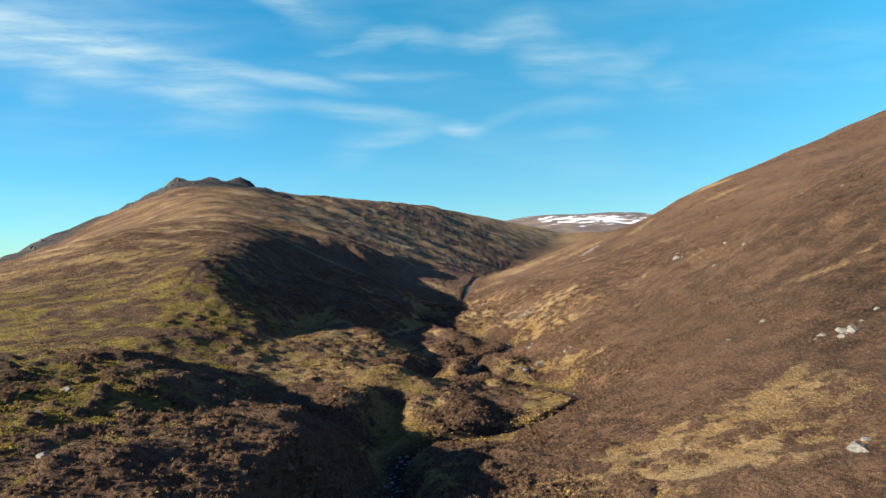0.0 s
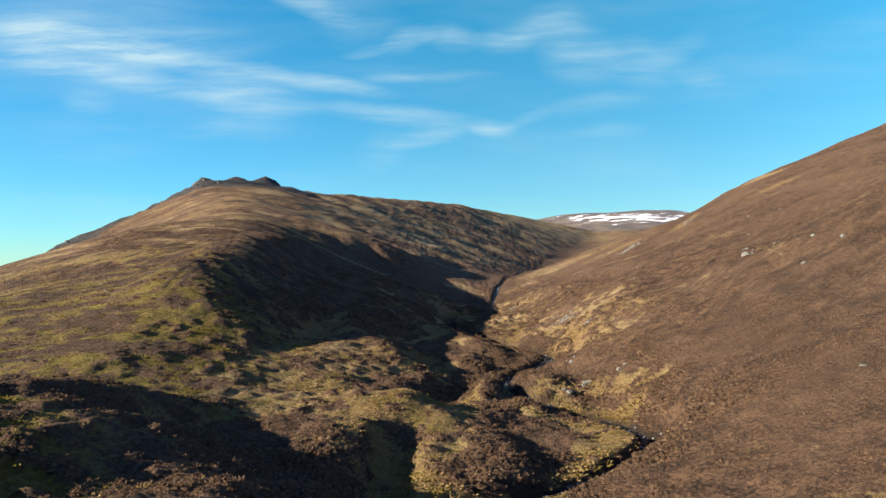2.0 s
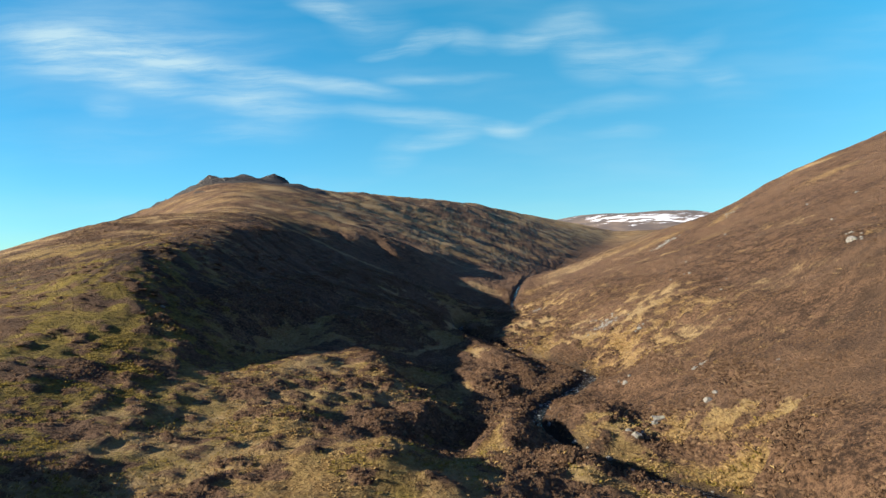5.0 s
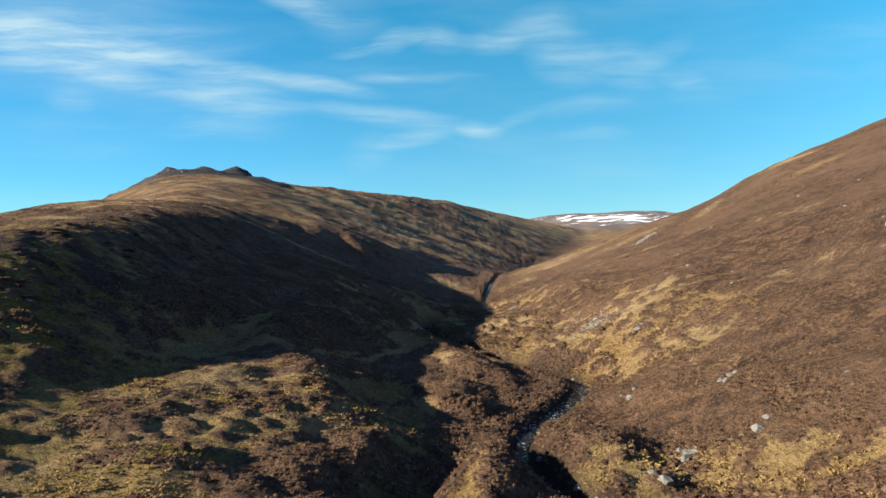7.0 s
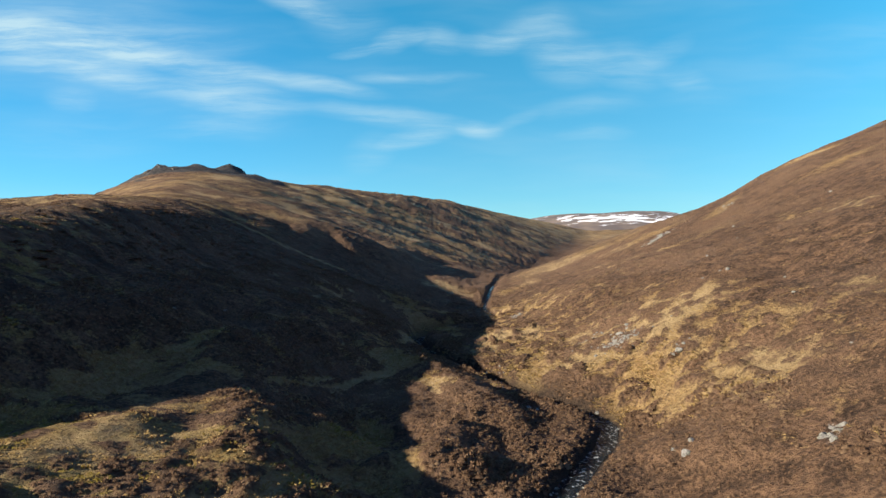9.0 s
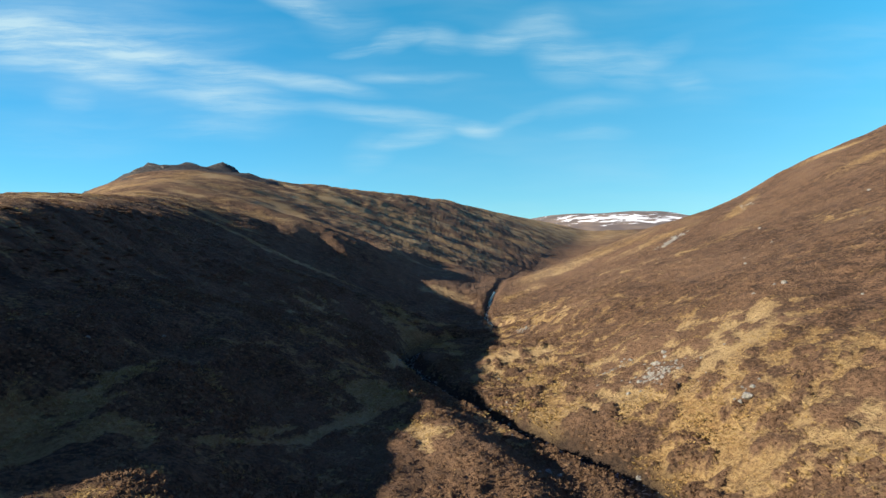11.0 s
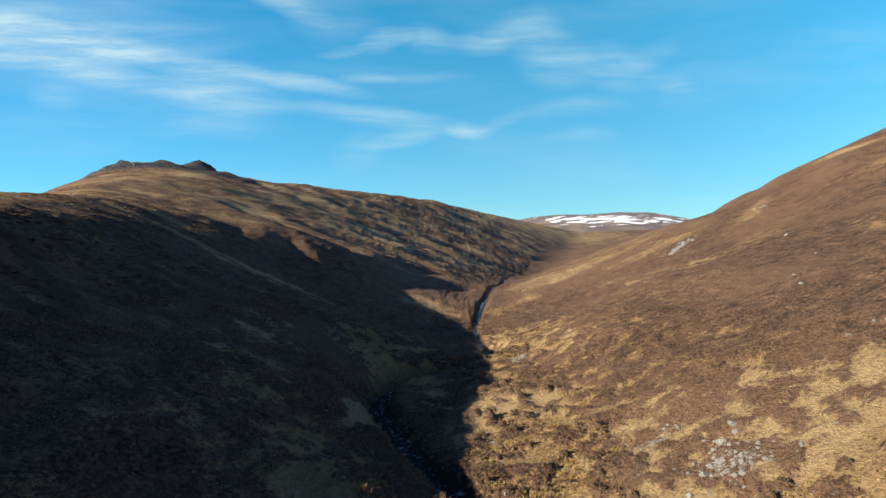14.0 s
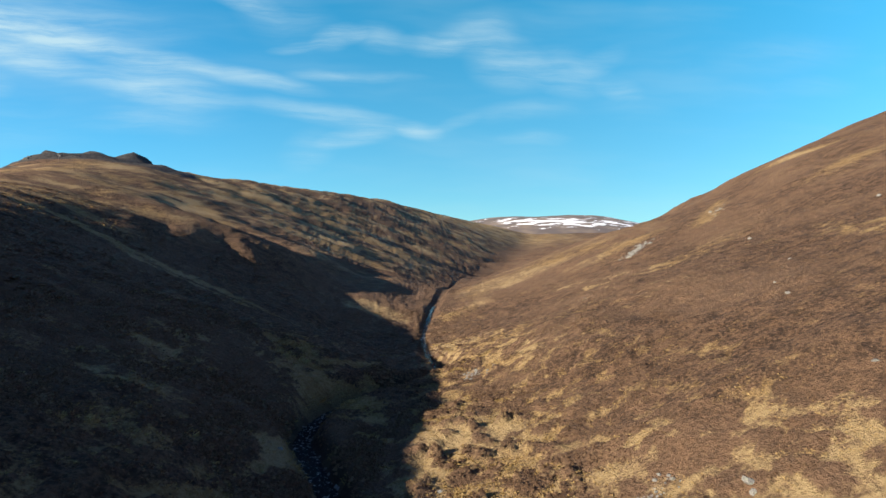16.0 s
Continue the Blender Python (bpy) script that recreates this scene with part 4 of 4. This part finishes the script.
# ---- stones ----
def stone_mesh(seed, squat=0.62):
    rnd = random.Random(seed)
    bm = bmesh.new()
    bmesh.ops.create_icosphere(bm, subdivisions=4, radius=1.0)
    cuts = [(Vector((rnd.uniform(-1, 1), rnd.uniform(-1, 1), rnd.uniform(-0.5, 1))).normalized(), rnd.uniform(0.45, 0.8)) for _ in range(13)]
    stretch = (rnd.uniform(0.85, 1.3), rnd.uniform(0.7, 1.0), squat * rnd.uniform(0.75, 1.1))
    for v in bm.verts:
        for normal, reach in cuts:
            past = v.co.dot(normal) - reach
            if past > 0:
                v.co -= normal * past * 0.98
        v.co *= 1 + 0.10 * noise.noise(v.co * 2.2 + Vector((seed, 0, 0))) + 0.04 * noise.noise(v.co * 7.0 + Vector((seed, 3, 0)))
        v.co = Vector(v.co[k] * stretch[k] for k in range(3))
    for f in bm.faces:
        f.smooth = False
    me = bpy.data.meshes.new("boulder")
    bm.to_mesh(me)
    bm.free()
    me.materials.append(ROCK)
    return me


STONES = [stone_mesh(k) for k in range(8)]


rng = random.Random(5)


def boulder(x, y, size, label, group, parent=None, name="boulder"):
    ob = new(name, STONES[rng.randrange(8)])
    z = ground_z(x, y)
    ob.matrix_world = pose(x, y, z + size * 0.0, rng.uniform(-14, 14), rng.uniform(-14, 14), rng.uniform(0, 360)) @ Matrix.Diagonal((size * 0.5, size * 0.5, size * 0.5, 1))
    if parent is None:
        tagged(ob, label, "boulder", group)
    else:
        ob.parent = parent
    return ob


# x, y, size
HILL_STONES = [
    (49.1, 127.7, 2.0), (53.4, 126.2, 0.9), (51.0, 109.6, 1.0), (50.0, 100.7, 0.9), (45.4, 101.8, 0.8), (35.6, 67.9, 1.0), (31.3, 67.1, 0.7),
    (26.8, 39.6, 1.5), (27.9, 40.6, 0.7), (22.7, 135.3, 1.0), (23.4, 136.0, 0.6), (37.3, 157.5, 1.1), (36.6, 158.4, 0.7), (21.1, 151.8, 1.5), (22.2, 152.3, 1.1),
    (19.9, 98.7, 1.3), (20.7, 99.4, 0.8), (33.8, 157.4, 0.6), (44.5, 182.3, 0.9), (36, 139, 0.6), (30, 120, 0.5), (41, 150, 0.5), (48, 190, 0.7), (60, 205, 0.8), (27, 101, 0.5),
    (79.9, 139.3, 1.2), (66, 100, 1.0), (70, 118, 0.9), (64, 160, 0.9), (86, 190, 1.2), (95, 230, 1.4), (75, 240, 1.2),
]
BANK_STONES = [
    (13.0, 96.3, 1.7), (13.6, 97.3, 1.1), (12.4, 97.0, 0.8), (16.1, 100.2, 1.8), (15.2, 99.6, 1.0), (15.6, 101.2, 0.8), (16.5, 116.7, 1.0),
    (17.2, 117.5, 0.7), (15.9, 117.6, 0.6), (18.6, 76.4, 0.9), (19.3, 78.4, 0.6), (2.8, 158.2, 1.0), (4.4, 155.4, 0.8), (5.4, 151.3, 0.7), (6.0, 153.8, 0.5),
    (6.0, 166.6, 0.8), (5.2, 167.4, 0.6), (-7.5, 174.0, 0.7), (-2.9, 171.5, 0.6), (5.6, 144.7, 0.6), (-9.0, 184.0, 0.6), (7.6, 135.2, 0.8), (8.4, 134.6, 0.6), (6.9, 134.4, 0.5), (7.8, 113.5, 0.7), (8.6, 114.3, 0.5),
]
LEFT_STONES = [(-27.6, 45.0, 1.1), (-24.6, 37.2, 1.0), (-20.4, 31.5, 1.1), (-17.4, 33.6, 0.5), (-34.6, 60.6, 0.7), (-38.2, 111.6, 0.9), (-30.0, 138.4, 0.7), (-27.7, 146.7, 0.6), (-61, 117, 0.8), (-72, 125, 0.7)]
for x, y, size in HILL_STONES:
    boulder(x, y, size, "pale grey boulder lying among heather on the open slope", "boulders on the slope")
for x, y, size in BANK_STONES:
    boulder(x, y, size, "pale lichened boulder on the bank of the burn", "boulders beside the burn")
for x, y, size in LEFT_STONES:
    boulder(x, y, size, "weathered grey boulder half sunk in rough grass", "boulders on the grassy slope")


for k in range(210):
    y = rng.uniform(92, 215) if k < 120 else rng.uniform(48, 92)
    x = float(along(BURN_Y, BURN_X, y)) + rng.choice((-1, 1)) * rng.uniform(0.1, 1.2)
    boulder(x, y, rng.uniform(0.3, 0.8), "small grey stone lying in the shallow burn", "stones in the burn", None, "stone")


# ---- scree and crags: each a patch with its stones ----
def patch(name, label, category, x, y, spread_x, spread_y, turn, count, sizes, mat_meshes, part_name, group, rise=-0.02):
    thing = new(name)
    thing.location = (x, y, ground_z(x, y))
    c, s = math.cos(radians(turn)), math.sin(radians(turn))
    for _ in range(count):
        a, d = rng.gauss(0, 0.5) * spread_x, rng.gauss(0, 0.5) * spread_y
        px, py = x + a * c - d * s, y + a * s + d * c
        size = rng.uniform(*sizes) * rng.uniform(0.7, 1.3)
        ob = new(part_name, mat_meshes[rng.randrange(len(mat_meshes))])
        ob.parent = thing
        ob.matrix_basis = pose(px - x, py - y, ground_z(px, py) + size * rise - thing.location[2], rng.uniform(-20, 20), rng.uniform(-20, 20), rng.uniform(0, 360)) @ Matrix.Diagonal((size * 0.5, size * 0.5, size * 0.5, 1))
    tagged(thing, label, category, group)


SCREE_LABEL = "scatter of pale angular stones breaking through the heather"
for x, y, sx, sy, turn, count, lo, hi in [
    (20, 148.6, 2.6, 3.6, 30, 70, 0.22, 0.65), (69, 285, 2.4, 9, -42, 40, 0.5, 1.5), (13, 203.6, 1.8, 3.5, 0, 24, 0.3, 0.8), (23.3, 111.4, 0.5, 2.0, -35, 14, 0.3, 0.7),
    (39.7, 59.4, 2.8, 1.4, 15, 13, 0.5, 1.3), (49.3, 128.6, 1.5, 2.0, 0, 7, 0.3, 0.8), (98, 296, 2.4, 8, -42, 18, 0.5, 1.3), (22.9, 136, 1.4, 1.2, 0, 6, 0.3, 0.6),
    (5.5, 152, 1.2, 4.5, -30, 12, 0.25, 0.6), (18.2, 157, 2.8, 1.2, 20, 26, 0.2, 0.55), (22, 145, 3.5, 3.5, 0, 14, 0.15, 0.35),
]:
    patch("scree_patch", SCREE_LABEL, "scree", x, y, sx, sy, turn, count, (lo, hi), STONES, "stone", "scree patches")

CRAG_BLOCKS = [stone_mesh(20 + k, 0.9) for k in range(6)]
for me in CRAG_BLOCKS:
    me.materials.clear()
    me.materials.append(CRAG_ROCK)
for x, y, sx, sy, turn, count, lo, hi in [
    (-256, 586, 7, 4, 0, 10, 6, 10), (-227, 589, 6, 4, 0, 8, 4, 7), (-195, 595, 6, 4, 0, 11, 4, 7), (-221, 536, 6, 3, 0, 7, 5, 9), (-280, 470, 5, 18, -8, 12, 5, 10), (-286, 425, 5, 14, 8, 10, 5, 9), (-268, 520, 5, 12, 0, 8, 6, 10), (-204, 453, 3, 2, 0, 4, 3, 5), (-214, 592, 6, 4, 0, 6, 3, 5), (-292, 452, 4, 20, 0, 14, 5, 9), (-290, 412, 4, 16, 0, 12, 4, 8), (-205, 536, 12, 4, -10, 9, 3, 6), (-238, 528, 8, 3, 10, 8, 3, 6),
]:
    patch("crag", "dark grey rocky crag on the hilltop skyline", "crag", x, y, sx, sy, turn, count, (lo, hi), CRAG_BLOCKS, "rock", "hilltop crags", -0.36)


# ---- heather and grass ----
def jittered(x0, x1, y0, y1, step, gen):
    gx, gy = np.meshgrid(np.arange(x0, x1, step), np.arange(y0, y1, step))
    return (gx + gen.uniform(-0.5, 0.5, gx.shape) * step).ravel(), (gy + gen.uniform(-0.5, 0.5, gy.shape) * step).ravel()


def clump(gen):
    """A bush of heather of radius and height one: a low dome set all over with short sprigs."""
    a = np.arange(6) / 6 * 2 * np.pi + gen.uniform(-0.3, 0.3, 6)
    q = gen.uniform(0.65, 1.0, 6)
    pts = [(x, y, -0.2) for x, y in zip(q * np.cos(a), q * np.sin(a))] + [(*gen.uniform(-0.2, 0.2, 2), 0.85)]
    faces = [(k, (k + 1) % 6, 6) for k in range(6)]
    for k in range(17):
        turn, up = gen.uniform(0, 2 * np.pi), gen.uniform(0.1, 1.0) ** 0.7
        n = np.array([np.cos(turn) * np.sqrt(1 - up * up), np.sin(turn) * np.sqrt(1 - up * up), up])
        side = np.cross(n, gen.normal(size=3))
        side *= gen.uniform(0.12, 0.22) / np.linalg.norm(side)
        foot, tip = n * gen.uniform(0.5, 0.75), n * gen.uniform(0.9, 1.15) + np.append(gen.uniform(-0.15, 0.15, 2), 0.1)
        i = len(pts)
        pts += [tuple(foot - side), tuple(foot + side), tuple(tip)]
        faces.append((i, i + 1, i + 2))
    return np.array(pts), np.array(faces)


def spray(gen, blades, slim, lean_most):
    """A tuft: thin arching blades or sprigs from one root, of radius and height one."""
    pts, faces = [], []
    for k in range(blades):
        a, lean, out = gen.uniform(0, 2 * np.pi), gen.uniform(0.1, lean_most), np.sqrt(gen.uniform(0, 1)) * 0.6
        b = a + gen.uniform(-0.8, 0.8)
        root, d, side = np.array([np.cos(a), np.sin(a)]) * out, np.array([np.cos(b), np.sin(b)]), np.array([-np.sin(b), np.cos(b)]) * gen.uniform(0.6, 1.4) * slim
        h = gen.uniform(0.6, 1.1) * (1.1 - 0.45 * lean)
        i = len(pts)
        pts += [(*(root - side), -0.1), (*(root + side), -0.1), (*(root + d * lean * 0.5 + side * 0.7), h * 0.85), (*(root + d * lean), h * 0.8)]
        faces += [(i, i + 1, i + 2), (i, i + 2, i + 3)]
    return np.array(pts), np.array(faces)


def strew(name, shapes, x, y, wide, high, mat, label, category, gen, smooth):
    verts, faces, base = [], [], 0
    z = on_sheet(x, y) - 0.03
    pick, turn = gen.integers(0, len(shapes), len(x)), gen.uniform(0, 2 * np.pi, len(x))
    for k, (v, f) in enumerate(shapes):
        m = pick == k
        c, s = np.cos(turn[m])[:, None], np.sin(turn[m])[:, None]
        px = x[m][:, None] + wide[m][:, None] * (c * v[:, 0] - s * v[:, 1])
        py = y[m][:, None] + wide[m][:, None] * (s * v[:, 0] + c * v[:, 1])
        pz = z[m][:, None] + high[m][:, None] * v[:, 2]
        verts.append(np.stack([px, py, pz], -1).reshape(-1, 3))
        faces.append((f[None] + base + np.arange(m.sum())[:, None, None] * len(v)).reshape(-1, 3))
        base += m.sum() * len(v)
    me = set_mesh(name, np.concatenate(verts), np.concatenate(faces), mat, smooth)
    tagged(new(name, me), label, category, kind="stuff")


gen = np.random.default_rng(3)
CLUMPS, SPRAYS = [clump(gen) for _ in range(20)], [spray(gen, 13, 0.045, 1.1) for _ in range(14)]
ZONES = [  # x and y range, step, width of a cushion, its height, which zone to leave out
    (-38, 38, 28, 212, 0.47, (0.18, 0.40), (0.13, 0.30), None),
    (-110, 100, 28, 290, 1.15, (0.40, 0.80), (0.08, 0.19), (-38, 38, 28, 212)),
]
kinds = {"heather": [], "dry_grass": [], "mossy_grass": []}
for x0, x1, y0, y1, step, wide_of, high_of, hole in ZONES:
    x, y = jittered(x0, x1, y0, y1, step, gen)
    if hole:
        out_of = (x < hole[0]) | (x > hole[1]) | (y < hole[2]) | (y > hole[3])
        x, y = x[out_of], y[out_of]
    off = burn(x, y)[0]
    grass, green = cover(x, y)
    lot = gen.uniform(0, 1, len(x))
    bare = (off < along(*BURN_HALF, y) + 0.35) | (pale_stone(x, y) > 0.35) | (gen.uniform(0, 1, len(x)) < 0.12)
    is_grass = grass + (lot - 0.5) * 0.45 > 0.44
    is_moss = is_grass & (green + (gen.uniform(0, 1, len(x)) - 0.5) * 0.6 > 0.5)
    clump = 0.75 + 0.5 * np.clip(rough(x, y, 4.0, 91, 2), -0.6, 0.9)
    near_bank = 1 + 0.45 * np.clip(1 - off / 14.0, 0, 1)
    open_slope = np.clip((x - along(GLEN_Y, AXIS_X, y) - 10.0) / 8.0, 0, 1)
    clump = clump * near_bank * (1 - 0.38 * open_slope)
    wide = gen.uniform(*wide_of, len(x)) * clump
    high = gen.uniform(*high_of, len(x)) * clump
    for kind, m in (("heather", ~is_grass), ("dry_grass", is_grass & ~is_moss), ("mossy_grass", is_moss)):
        m = m & ~bare
        kinds[kind].append((x[m], y[m], wide[m], high[m]))
for kind, shapes, mat, label, smooth in (
    ("heather", CLUMPS, HEATHER, "low winter-brown heather cushions covering the slopes", True),
    ("dry_grass", SPRAYS, TUSSOCK, "straw-coloured dry grass tussocks among the heather", False),
    ("mossy_grass", SPRAYS, MOSSY, "yellow-green mossy grass on the sunny slope", False),
):
    x, y, wide, high = [np.concatenate(c) for c in zip(*kinds[kind])]
    strew(kind, shapes, x, y, wide, high, mat, label, kind.split("_")[-1], gen, smooth)
